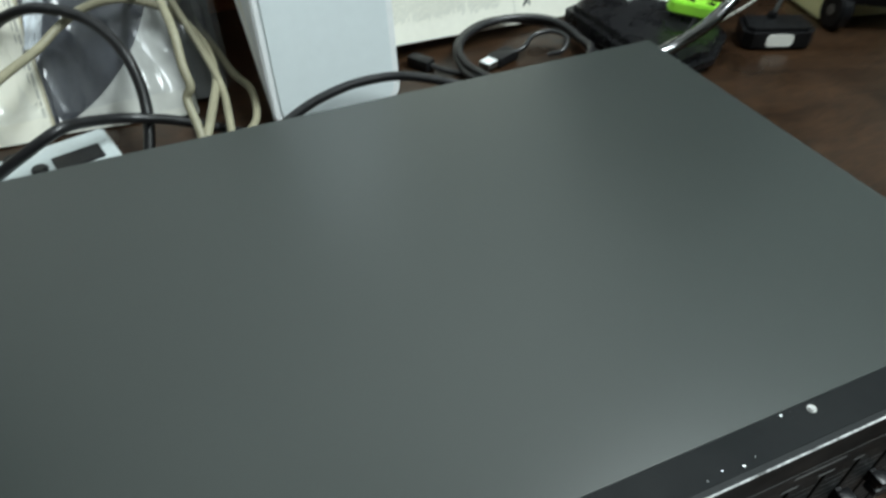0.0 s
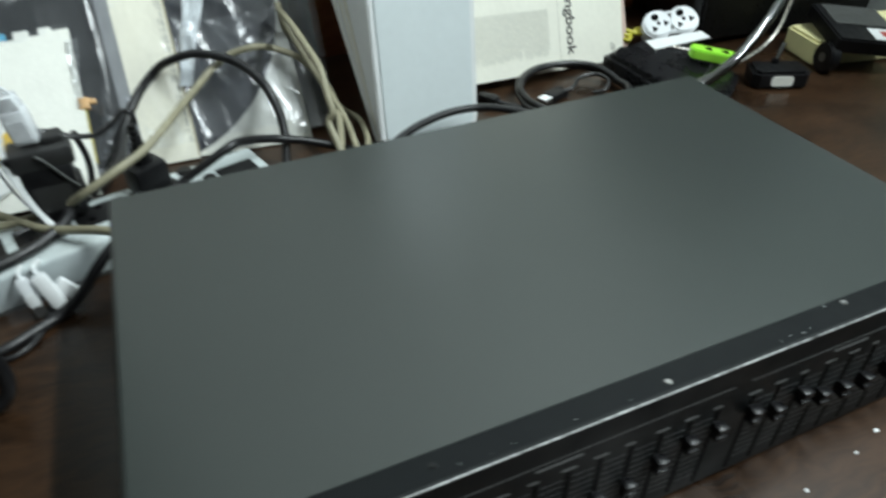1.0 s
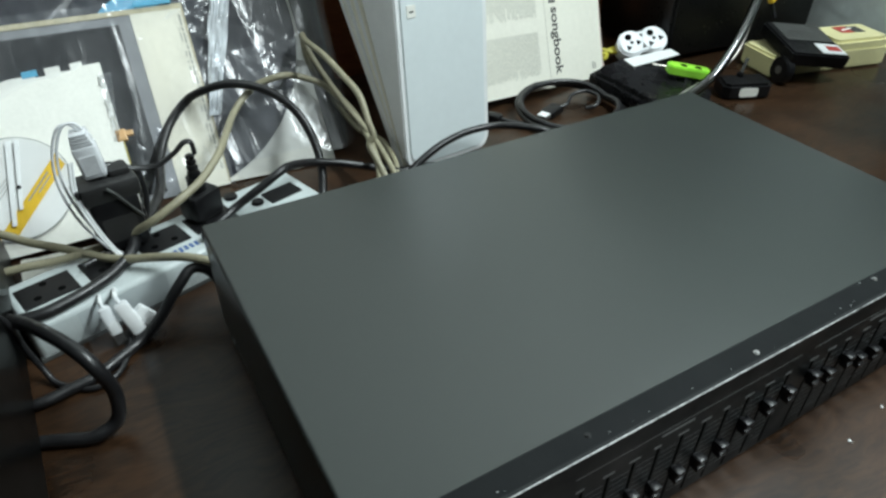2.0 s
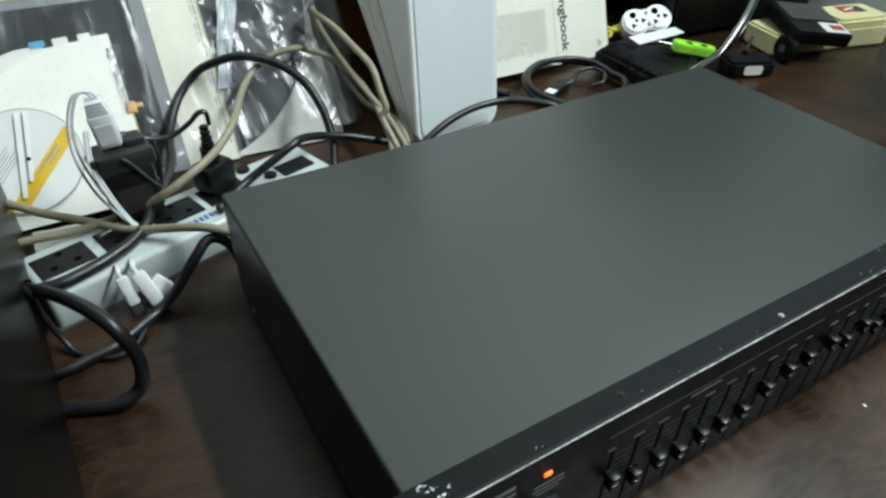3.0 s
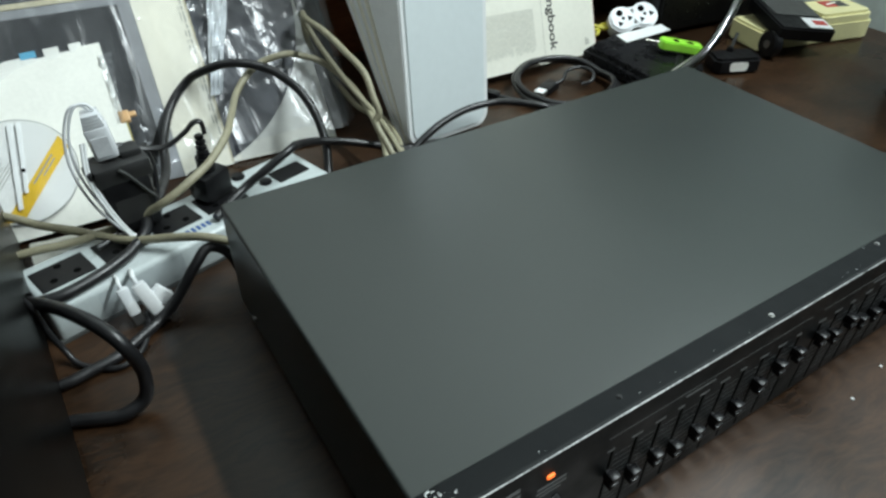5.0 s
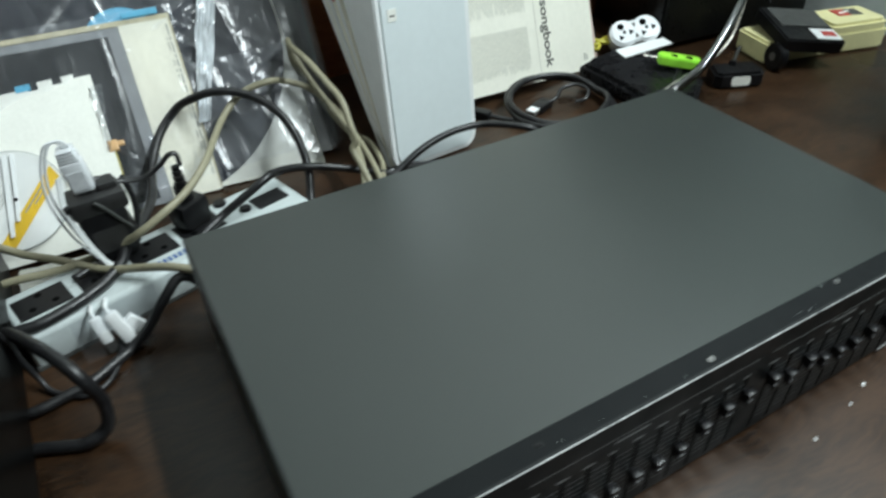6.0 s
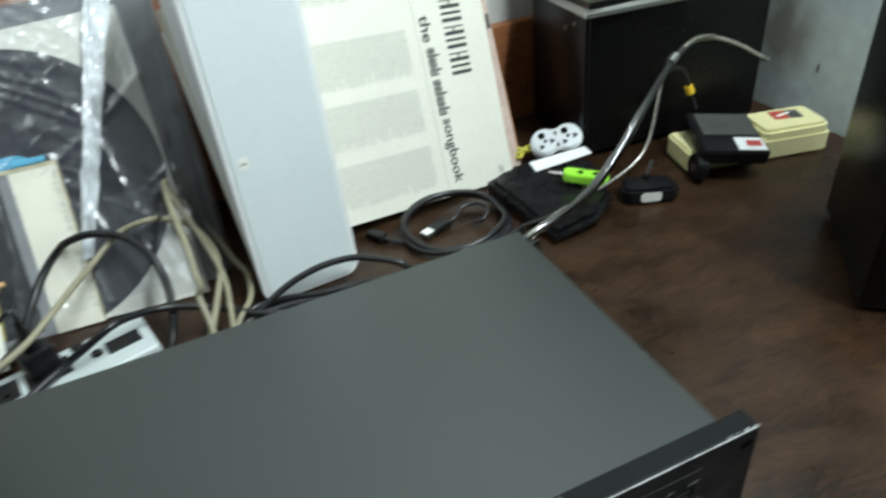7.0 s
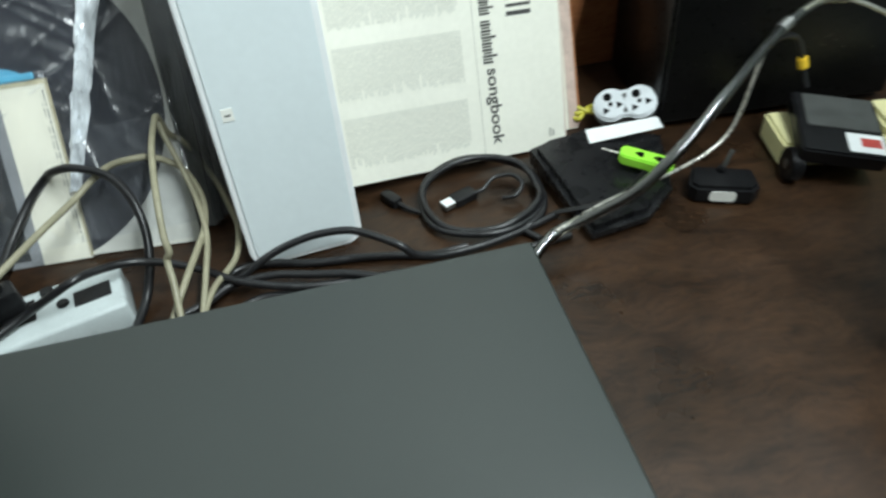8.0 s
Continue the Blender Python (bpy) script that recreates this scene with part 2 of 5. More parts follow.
M_YELWIRE = mat("yellow_green_wire", (0.50, 0.46, 0.05), 0.4, vary=0.25, scale=90)
M_GREYPL2 = mat("charcoal_plastic", (0.018, 0.018, 0.018), 0.45, vary=0.15, scale=60)
M_RED = mat("red_print", (0.42, 0.05, 0.04), 0.5, vary=0.15, scale=60)
M_GREYPL = mat("grey_plastic", (0.060, 0.063, 0.060), 0.45, vary=0.15, scale=60)
M_ORANGE = mat("tan_clip", (0.62, 0.38, 0.18), 0.5, vary=0.15, scale=100)
M_NAVY = mat("blue_print", (0.06, 0.12, 0.30), 0.6, vary=0.1, scale=100)
M_GREYBAND = mat("grey_sleeve_print", (0.26, 0.27, 0.28), 0.5, vary=0.2, scale=25)
M_WORNSLV = mat("worn_dark_grey_sleeve", (0.085, 0.090, 0.090), 0.4, vary=0.35, scale=20, bump=0.1)
M_LEATHER = mat("black_pouch_vinyl", (0.007, 0.007, 0.008), 0.28, vary=0.15, scale=60, bump=0.06)
M_FILM = clear("clear_film", 0.26, gloss=0.9, wrinkle=0.38, scale=18, haze=0.034)
M_CRUMPLE = clear("crumpled_film", 0.24, gloss=0.9, wrinkle=0.35, scale=30, haze=0.03)
M_PALEPL = mat("translucent_grey_plastic", (0.68, 0.70, 0.72), 0.3, vary=0.1, scale=60)
M_CLEARPL = clear("clear_plastic", 0.05, gloss=0.5)
M_SHEATH = clear("clear_sheath", 0.12, tint=(0.80, 0.80, 0.74), gloss=2.0)


def seam_film(name):
    """Doubled film: milky where it is folded on itself, clearer between, with a sharp gloss."""
    m = clear(name, 0.16, gloss=1.0, wrinkle=0.25, scale=40)
    nt = m.node_tree
    out = nt.nodes["Material Output"]
    first = out.inputs["Surface"].links[0].from_socket
    milk = nt.nodes.new("ShaderNodeBsdfPrincipled")
    milk.inputs["Base Color"].default_value = (0.84, 0.89, 0.93, 1)
    milk.inputs["Roughness"].default_value = 0.25
    tex = nt.nodes.new("ShaderNodeTexCoord")
    mp = nt.nodes.new("ShaderNodeMapping")
    mp.inputs["Scale"].default_value = (2.6, 1.0, 0.8)
    n = nt.nodes.new("ShaderNodeTexNoise")
    n.inputs["Scale"].default_value, n.inputs["Detail"].default_value = 30, 4
    mr = nt.nodes.new("ShaderNodeMapRange")
    mr.inputs["From Min"].default_value, mr.inputs["From Max"].default_value = 0.34, 0.66
    mr.inputs["To Min"].default_value, mr.inputs["To Max"].default_value = 0.45, 1.0
    mix = nt.nodes.new("ShaderNodeMixShader")
    nt.links.new(tex.outputs["Object"], mp.inputs["Vector"])
    nt.links.new(mp.outputs["Vector"], n.inputs["Vector"])
    nt.links.new(n.outputs["Fac"], mr.inputs["Value"])
    nt.links.new(mr.outputs["Result"], mix.inputs[0])
    nt.links.new(first, mix.inputs[1])
    nt.links.new(milk.outputs[0], mix.inputs[2])
    nt.links.new(mix.outputs[0], out.inputs["Surface"])
    return m


M_TAPE = seam_film("folded_film")
M_COPPER = mat("tinned_braid", (0.66, 0.64, 0.58), 0.32, 0.8, vary=0.2, scale=300, bump=0.3)
M_TUBE = glow("lit_tube", (0.92, 1.0, 0.97), 6.0)


# ---------------------------------------------------------------- building helpers
def thing(name, label, category, m=None, group="", kind=""):
    ob = new(name)
    ob.empty_display_size = 0.02
    ob.matrix_world = m or Matrix()
    return tagged(ob, label, category, group, kind)


def part(name, bm, material, parent=None, label="", m=None, smooth=False):
    me = bpy.data.meshes.new(name)
    bm.normal_update()
    bm.to_mesh(me)
    bm.free()
    me.materials.append(material)
    if smooth:
        me.polygons.foreach_set("use_smooth", [True] * len(me.polygons))
        me.set_sharp_from_angle(angle=radians(40))
    ob = new(name, me)
    ob.parent = parent
    if m is not None:
        ob.matrix_basis = m
    return tagged(ob, label)


def box(x0, x1, y0, y1, z0, z1, bevel=0.0, segs=2):
    bm = bmesh.new()
    bmesh.ops.create_cube(bm, size=1.0)
    for v in bm.verts:
        v.co = Vector(((x0 + x1) / 2 + v.co.x * (x1 - x0), (y0 + y1) / 2 + v.co.y * (y1 - y0), (z0 + z1) / 2 + v.co.z * (z1 - z0)))
    if bevel:
        bmesh.ops.bevel(bm, geom=bm.edges[:], offset=bevel, segments=segs, profile=0.5, affect="EDGES")
    return bm


def joined(*bms):
    out = bmesh.new()
    for b in bms:
        me = bpy.data.meshes.new("tmp")
        b.to_mesh(me)
        b.free()
        out.from_mesh(me)
        bpy.data.meshes.remove(me)
    return out


def moved(bm, m):
    bmesh.ops.transform(bm, matrix=m, verts=bm.verts[:])
    return bm


def outline(pts, y0, y1, bevel=0.0):
    """A plate whose outline lies in the x-z plane, from depth y0 to y1."""
    bm = bmesh.new()
    a = [bm.verts.new((x, y0, z)) for x, z in pts]
    b = [bm.verts.new((x, y1, z)) for x, z in pts]
    n = len(pts)
    bm.faces.new(a)
    bm.faces.new(b[::-1])
    for i in range(n):
        bm.faces.new((a[i], b[i], b[(i + 1) % n], a[(i + 1) % n]))
    bmesh.ops.recalc_face_normals(bm, faces=bm.faces[:])
    if bevel:
        es = [e for e in bm.edges if abs(e.verts[0].co.y - e.verts[1].co.y) < 1e-6]
        bmesh.ops.bevel(bm, geom=es, offset=bevel, segments=2, affect="EDGES")
    return bm


def flat(pts, z0, z1, bevel=0.0):
    """A plate whose outline lies in the x-y plane, from height z0 to z1."""
    bm = outline(pts, -z1, -z0, bevel)
    for v in bm.verts:
        x, y, z = v.co
        v.co = (x, z, -y)
    bmesh.ops.recalc_face_normals(bm, faces=bm.faces[:])
    return bm


def round_rect(x0, x1, z0, z1, r, n=6):
    pts = []
    for cx, cz, a0 in ((x1 - r, z0 + r, -90), (x1 - r, z1 - r, 0), (x0 + r, z1 - r, 90), (x0 + r, z0 + r, 180)):
        for i in range(n + 1):
            a = radians(a0 + 90 * i / n)
            pts.append((cx + r * math.cos(a), cz + r * math.sin(a)))
    return pts


def disc(r, y0, y1, cx=0.0, cz=0.0, n=48, bevel=0.0):
    return outline([(cx + r * math.cos(2 * math.pi * i / n), cz + r * math.sin(2 * math.pi * i / n)) for i in range(n)], y0, y1, bevel)


def cyl(r, z0, z1, cx=0.0, cy=0.0, n=24, bevel=0.0):
    return flat([(cx + r * math.cos(2 * math.pi * i / n), cy + r * math.sin(2 * math.pi * i / n)) for i in range(n)], z0, z1, bevel)


def smooth_line(pts, k=6):
    P = [Vector(p) for p in pts]
    P = [P[0] * 2 - P[1], *P, P[-1] * 2 - P[-2]]
    out = []
    for i in range(1, len(P) - 2):
        a, b, c, d = P[i - 1:i + 3]
        for j in range(k):
            t = j / k
            out.append(0.5 * (2 * b + (c - a) * t + (2 * a - 5 * b + 4 * c - d) * t * t + (3 * b - a - 3 * c + d) * t ** 3))
    out.append(P[-2])
    return out


def cord(pts, r, k=6, sides=10, taper=None, squash=1.0):
    """A round lead swept along a smooth line through the points."""
    line = smooth_line(pts, k)
    bm = bmesh.new()
    rings, up = [], Vector((0.13, 0.2, 1)).normalized()
    for i, p in enumerate(line):
        d = (line[min(i + 1, len(line) - 1)] - line[max(i - 1, 0)]).normalized()
        side = d.cross(up)
        side = side.normalized() if side.length > 1e-4 else Vector((1, 0, 0))
        up = side.cross(d).normalized()
        rr = r * (taper(i / (len(line) - 1)) if taper else 1)
        rings.append([bm.verts.new(p + side * math.cos(2 * math.pi * s / sides) * rr + up * math.sin(2 * math.pi * s / sides) * rr * squash) for s in range(sides)])
    for a, b in zip(rings, rings[1:]):
        for s in range(sides):
            bm.faces.new((a[s], a[(s + 1) % sides], b[(s + 1) % sides], b[s]))
    bm.faces.new(rings[0][::-1])
    bm.faces.new(rings[-1])
    bmesh.ops.recalc_face_normals(bm, faces=bm.faces[:])
    return bm


def lettering(name, words, width, height, material, parent, m, label=""):
    """Printed words, width by height, starting at the origin of m along its x, standing along its y."""
    cu = bpy.data.curves.new(name, "FONT")
    cu.body = words
    cu.extrude, cu.offset = 0.0, 0.018
    tmp = bpy.data.objects.new(name, cu)
    scene.collection.objects.link(tmp)
    bpy.context.view_layer.update()
    me = bpy.data.meshes.new_from_object(tmp.evaluated_get(bpy.context.evaluated_depsgraph_get()))
    bpy.data.objects.remove(tmp)
    co = np.empty(len(me.vertices) * 3)
    me.vertices.foreach_get("co", co)
    co = co.reshape(-1, 3)
    lo, hi = co.min(0), co.max(0)
    co[:, 0] = (co[:, 0] - lo[0]) / (hi[0] - lo[0]) * width
    co[:, 1] = (co[:, 1] - lo[1]) / (hi[1] - lo[1]) * height
    me.vertices.foreach_set("co", co.ravel())
    me.materials.clear()
    me.materials.append(material)
    ob = new(name, me)
    ob.parent = parent
    ob.matrix_basis = m
    return tagged(ob, label)


def bars(rects, y, depth=0.0004):
    """Thin printed bars (x0, x1, z0, z1) on a face at depth y."""
    bm = bmesh.new()
    for x0, x1, z0, z1 in rects:
        vs = [bm.verts.new(c) for c in ((x0, y, z0), (x1, y, z0), (x1, y, z1), (x0, y, z1))]
        bm.faces.new(vs)
    return bm


def lean(x, y, z, back, yaw, roll=0):
    """A pose for a flat thing that stands at x, y and leans back by so many degrees."""
    return pose(x, y, z, 0, 0, yaw) @ pose(0, 0, 0, -back, 0, 0) @ pose(0, 0, 0, 0, roll, 0)


def block(name, bm, material, label, category, kind="", m=None, group="", smooth=False):
    return tagged(part(name, bm, material, None, "", m, smooth), label, category, group, kind)


# ---------------------------------------------------------------- the room
block("floor", box(-2.0, 1.3, -2.6, 0.72, -0.80, -0.75), M_FLOOR, "pale grey tiled floor under the desk", "floor", "structure")
block("wall_back", box(-2.0, 1.3, 0.655, 0.75, -0.75, 1.9), M_WALL, "pale grey plastered wall behind the desk", "wall", "structure")
wall_right = block("wall_right", box(0.965, 1.06, -2.6, 0.655, -0.75, 1.9), M_WALL_BLUE, "blue-grey plastered wall with a dark smear and a nail hole", "wall", "structure")
block("wall_left", box(-2.1, -2.0, -2.6, 0.655, -0.75, 1.9), M_WALL_DIM, "plain brown-painted wall", "wall", "structure")
block("wall_front", box(-2.0, 0.965, -2.7, -2.6, -0.75, 1.9), M_WALL_DIM, "plain brown-painted wall", "wall", "structure")
block("ceiling", box(-2.0, 1.3, -2.6, 0.72, 1.9, 1.96), M_CEIL, "plain white ceiling", "ceiling", "structure")
part("nail_hole", box(0.9635, 0.9665, 0.3890, 0.3915, 0.066, 0.077, 0.0008), M_GREYPL, wall_right, "dark nail hole")


def tube_fixture(m, half, label):
    t = thing("tube_light", label, "light", m, "fluorescent battens")
    part("housing", box(-half - 0.04, half + 0.04, -0.04, 0.04, 0.05, 0.10, 0.006), M_WHITE, t)
    part("tube", moved(cyl(0.014, -half, half), pose(0, 0, 0.03, 0, 90, 0)), M_TUBE, t, "lit tube", smooth=True)
    for x in (-half - 0.02, half + 0.02):
        part("end_cap", box(x - 0.015, x + 0.015, -0.02, 0.02, 0.008, 0.052, 0.003), M_WHITE, t)
    return t


# unseen batten added round the fill lamp
tube_fixture(pose(-0.95, 0.10, 1.80, 0, 0, 78), 0.58, "unseen white batten with a lit tube, added on the ceiling for fill")
tube_fixture(pose(0.855, -0.32, 1.40, 0, 90, 0) @ pose(0, 0, 0, 0, 0, 90), 0.58, "white batten with one lit fluorescent tube on the wall")

desk = thing("desk", "large desk with a dark walnut laminate top", "desk")
part("desktop", box(-1.4, 0.962, -0.62, 0.63, -0.036, 0.0, 0.003), M_DESK, desk)
part("backboard", box(0.30, 0.962, 0.63, 0.648, -0.03, 0.142, 0.002), M_BOARD, desk, "reddish wooden board along the back")
part("tall_backboard", box(-1.4, 0.30, 0.63, 0.648, -0.03, 0.300, 0.002), M_BOARD, desk, "reddish wooden board along the back")
for x in (-1.38, 0.92):
    part("side_panel", box(x, x + 0.03, -0.58, 0.60, -0.75, -0.036, 0.002), M_DESK, desk)


# ---------------------------------------------------------------- graphic equaliser
W, D, H = 0.435, 0.2345, 0.090
eq = thing("graphic_equalizer", "black rack-mount graphic equalizer with grey steel lid and worn edge", "equalizer")


def lid_mesh():
    """A folded steel cover: top and two sides, with rounded folds."""
    r, t = 0.0022, 0.0012
    prof = [(0, 0.009)]
    for i in range(6):
        a = radians(180 - 18 * i)
        prof.append((r + r * math.cos(a), H - r + r * math.sin(a)))
    for i in range(6):
        a = radians(90 - 18 * i)
        prof.append((W - r + r * math.cos(a), H - r + r * math.sin(a)))
    prof.append((W, 0.009))
    inner = [(min(max(x, t), W - t), min(z, H - t)) for x, z in prof]
    return outline(prof + inner[::-1], -0.0060, D)


part("lid", lid_mesh(), M_LID, eq, "satin grey steel cover", smooth=True)
part("rear_panel", box(0.0013, W - 0.0013, D - 0.004, D - 0.002, 0.010, H - 0.0014), M_BLACK, eq)
part("bottom_plate", box(0.0013, W - 0.0013, -0.016, D - 0.004, 0.008, 0.010), M_BLACK, eq)
part("front_flange", box(-0.0186, 0.4526, -0.0179, -0.0059, H - 0.0030, H - 0.0003, 0.0002), M_FLANGE, eq, "black folded strip along the lid's front")
for x in (0.03, W - 0.03):
    for y in (0.02, D - 0.03):
        part("foot", cyl(0.009, 0.0, 0.008, x, y, 20, 0.0008), M_RUB, eq, "black rubber foot")

FX0, FX1, FY = -0.0190, 0.4530, -0.0205
face = part("faceplate", outline(round_rect(FX0, FX1, 0.003, H - 0.0002, 0.0042, 5), FY, FY + 0.0026, 0.0004), M_FACE, eq, "black anodised front plate with grey print")
part("worn_edge", box(FX0 + 0.0008, FX1 - 0.0008, FY - 0.0002, FY + 0.0005, H - 0.0008, H + 0.00002, 0.0002), M_WORN, face, "bare aluminium showing along the top edge")
part("worn_edge", box(0.394, 0.422, FY - 0.0006, FY + 0.0006, 0.0026, 0.0044, 0.0002), M_WORN, face, "bare aluminium showing at the bottom edge")


def chips(seed, x0, x1, y0, y1, z, n, big):
    """Small flakes where paint has come off, each an uneven polygon just above the surface."""
    rnd = random.Random(seed)
    bm = bmesh.new()
    for _ in range(n):
        cx, cy = rnd.uniform(x0, x1), rnd.uniform(y0, y1)
        r = rnd.uniform(0.15, 1.0) ** 2 * big
        k = rnd.randint(5, 8)
        a0 = rnd.uniform(0, 6)
        bm.faces.new([bm.verts.new((cx + r * rnd.uniform(0.5, 1.2) * math.cos(a0 + 6.283 * i / k), cy + r * rnd.uniform(0.3, 0.9) * math.sin(a0 + 6.283 * i / k), z)) for i in range(k)])
    bmesh.ops.recalc_face_normals(bm, faces=bm.faces[:])
    return bm


tagged(part("worn_corner", chips(3, 0.0065, 0.0125, -0.0110, -0.0066, H - 0.0001, 20, 0.0016), M_ALU, eq, "flaked paint showing bare metal"), kind="stuff")
tagged(part("worn_corner", chips(4, 0.0100, 0.0200, -0.0168, -0.0105, H - 0.0001, 12, 0.0011), M_ALU, eq), kind="stuff")
tagged(part("worn_corner", chips(5, FX0 + 0.002, 0.0, FY + 0.0003, FY + 0.0022, H + 0.0001, 24, 0.0020), M_ALU, face), kind="stuff")
tagged(part("worn_corner", chips(8, 0.43, 0.4575, FY + 0.0003, FY + 0.0022, H + 0.0001, 16, 0.0016), M_ALU, face), kind="stuff")
tagged(part("scuff", chips(9, 0.311, 0.325, -0.0092, -0.0066, H - 0.0001, 8, 0.0011), M_ALU, eq), kind="stuff")
tagged(part("scuff", chips(12, 0.05, 0.30, -0.0168, -0.0150, H - 0.0001, 14, 0.0006), M_ALU, eq), kind="stuff")
for x, y in ((0.108, -0.0120), (0.2145, -0.0148), (0.3222, -0.0090)):
    part("screw", joined(cyl(0.0015, H - 0.0010, H + 0.0005, x, y, 18, 0.0005), box(x - 0.0011, x + 0.0011, y - 0.0003, y + 0.0003, H + 0.0002, H + 0.0006)), M_STEEL if x > 0.15 else M_BLACK, eq, "small metal screw", smooth=True)

for y in (0.2055, 0.030):
    part("side_screw", moved(cyl(0.0022, -0.0004, 0.0010, n=14, bevel=0.0003), pose(0.0, y, 0.0135, 0, -90, 0)), M_STEEL, eq, "small metal screw", smooth=True)

SL_A = [0.1018 + 0.0159 * i for i in range(10)]
SL_B = [0.2655 + 0.0158 * i for i in range(10)]
Z_A = [0.045, 0.037, 0.0385, 0.034, 0.036, 0.035, 0.036, 0.0445, 0.050, 0.0515]
Z_B = [0.053, 0.047, 0.051, 0.043, 0.041, 0.040, 0.042, 0.044, 0.047, 0.050]
for x, z in zip(SL_A + SL_B, Z_A + Z_B):
    part("slot", box(x - 0.0009, x + 0.0009, FY - 0.00015, FY + 0.0008, 0.006, 0.0625, 0.0001), M_SLOT, face)
    kn = part("slider_knob", joined(box(x - 0.0029, x + 0.0029, FY - 0.0068, FY - 0.0015, z - 0.0046, z - 0.0012, 0.0007), box(x - 0.0025, x + 0.0025, FY - 0.0056, FY - 0.0015, z - 0.0018, z + 0.0018, 0.0004), box(x - 0.0029, x + 0.0029, FY - 0.0068, FY - 0.0015, z + 0.0012, z + 0.0046, 0.0007), box(x - 0.0012, x + 0.0012, FY - 0.0030, FY, z - 0.003, z + 0.003)), M_KNOB, eq, "black slider cap", smooth=True)
    part("pointer", box(x - 0.0022, x + 0.0022, FY - 0.0058, FY - 0.0055, z - 0.0003, z + 0.0003), M_PRINT_DIM, kn, "grey pointer line")
ticks = []
for grp in (SL_A, SL_B):
    for i, x in enumerate(grp):
        for k in range(11):
            z = 0.014 + 0.0044 * k
            if i < 9:
                ticks.append((x + 0.0024, x + (grp[1] - grp[0]) - 0.0024, z, z + 0.0005))
tagged(part("scale_print", bars(ticks, FY - 0.0002), M_PRINT_DIM, face, "fine grey scale lines"), kind="stuff")
for i, x in enumerate(SL_A + SL_B):
    part("frequency_mark", bars([(x - 0.0036, x + (0.0036 if i % 3 else 0.0012), 0.0640, 0.0656)], FY - 0.0002), M_PRINT, face)
for x0, x1 in ((0.097, 0.250), (0.260, 0.413)):
    part("channel_line", bars([(x0, x1, 0.0752, 0.0758)], FY - 0.0002), M_PRINT, face)
    part("channel_title", bars([(x0 + 0.052, x0 + 0.074, 0.0712, 0.0728)], FY - 0.0002), M_PRINT, face)
part("power_lamp", joined(box(0.0604, 0.0645, FY - 0.0010, FY + 0.001, 0.0740, 0.0764, 0.0005)), M_LED, eq, "lit amber power lamp")
part("power_print", bars([(0.0560, 0.0725, 0.0676, 0.0694), (0.0555, 0.0730, 0.0645, 0.0660), (0.0575, 0.0700, 0.0616, 0.0629)], FY - 0.0002), M_PRINT, face)
part("power_switch", box(0.0570, 0.0700, FY - 0.0070, FY + 0.001, 0.036, 0.056, 0.0012), M_KNOB, eq, "black rocker switch")
part("name_print", bars([(0.0320, 0.0455, 0.0770, 0.0800), (0.0300, 0.0460, 0.0725, 0.0750), (0.0310, 0.0440, 0.0685, 0.0700)], FY - 0.0002), M_PRINT, face, "unreadable grey print")
for x in (FX0 + 0.008, FX1 - 0.008):
    for z in (0.0135, 0.0775):
        part("rack_slot", outline(round_rect(x - 0.005, x + 0.005, z - 0.003, z + 0.003, 0.0028, 4), FY - 0.0002, FY + 0.0006), M_SLOT, face)

# ---------------------------------------------------------------- black boxes round the desk
def cabinet(name, label, sx, sy, sz, m, front):
    """A closed black box: cabinet, front board set in by a line, feet."""
    t = thing(name, label, "speaker", m)
    part("cabinet", box(0, sx, 0.004, sy, 0.006, sz, 0.003), M_SPK, t, smooth=True)
    if front:
        part("front_board", box(0.004, sx - 0.004, 0.0, 0.006, 0.010, sz - 0.004, 0.0015), M_SPK, t, "black front board")
    for x in (0.03, sx - 0.03):
        for y in (0.03, sy - 0.03):
            part("foot", cyl(0.010, 0, 0.0062, x, y, 16), M_RUB, t)
    return t


back_box = cabinet("loudspeaker", "low black vinyl loudspeaker cabinet lying against the back of the desk", 0.263, 0.150, 0.186, pose(0.652, 0.458, 0, 0, 0, -5), True)
for z in (0.170, 0.160):
    part("side_screw", moved(cyl(0.003, -0.0010, 0.0010, n=14), pose(-0.0006, 0.030 + (0.17 - z) * 2.2, z, 0, 90, 0)), M_STEEL, back_box, "small steel screw")
right_box = cabinet("loudspeaker", "tall black semi-gloss loudspeaker cabinet beside the wall", 0.168, 0.130, 0.270, pose(0.686, 0.0840, 0, 0, 0, 49.7) @ pose(0, -0.13, 0), False)
left_box = thing("equipment_cabinet", "tall glossy black equipment cabinet standing on the desk", "cabinet", pose(-0.1268, 0.388, 0, 0, 0, 2))
part("case", box(-0.30, 0.0, -0.400, 0.0, 0.0105, 0.52, 0.002), M_CABINET, left_box, smooth=True)
part("front_bezel", box(-0.30, -0.004, -0.414, -0.400, 0.0125, 0.518, 0.002), M_CABINET, left_box, "black front bezel")
part("case_screw", moved(cyl(0.0020, -0.0008, 0.0008, n=14), pose(0.0, -0.3722, 0.1520, 0, 90, 0)), M_STEEL, left_box, "small steel screw")
for y in (-0.37, -0.03):
    part("foot", box(-0.28, -0.02, y - 0.008, y + 0.008, 0, 0.011), M_RUB, left_box)
# dark disc painted for the cable's reflection in the glossy side
part("cord_reflection", moved(cyl(0.0065, -0.001, 0.003, n=18), pose(0, -0.1200, 0.0385, 0, 90, 0)), M_SLOT, left_box, "dark disc standing in for a cable's reflection")


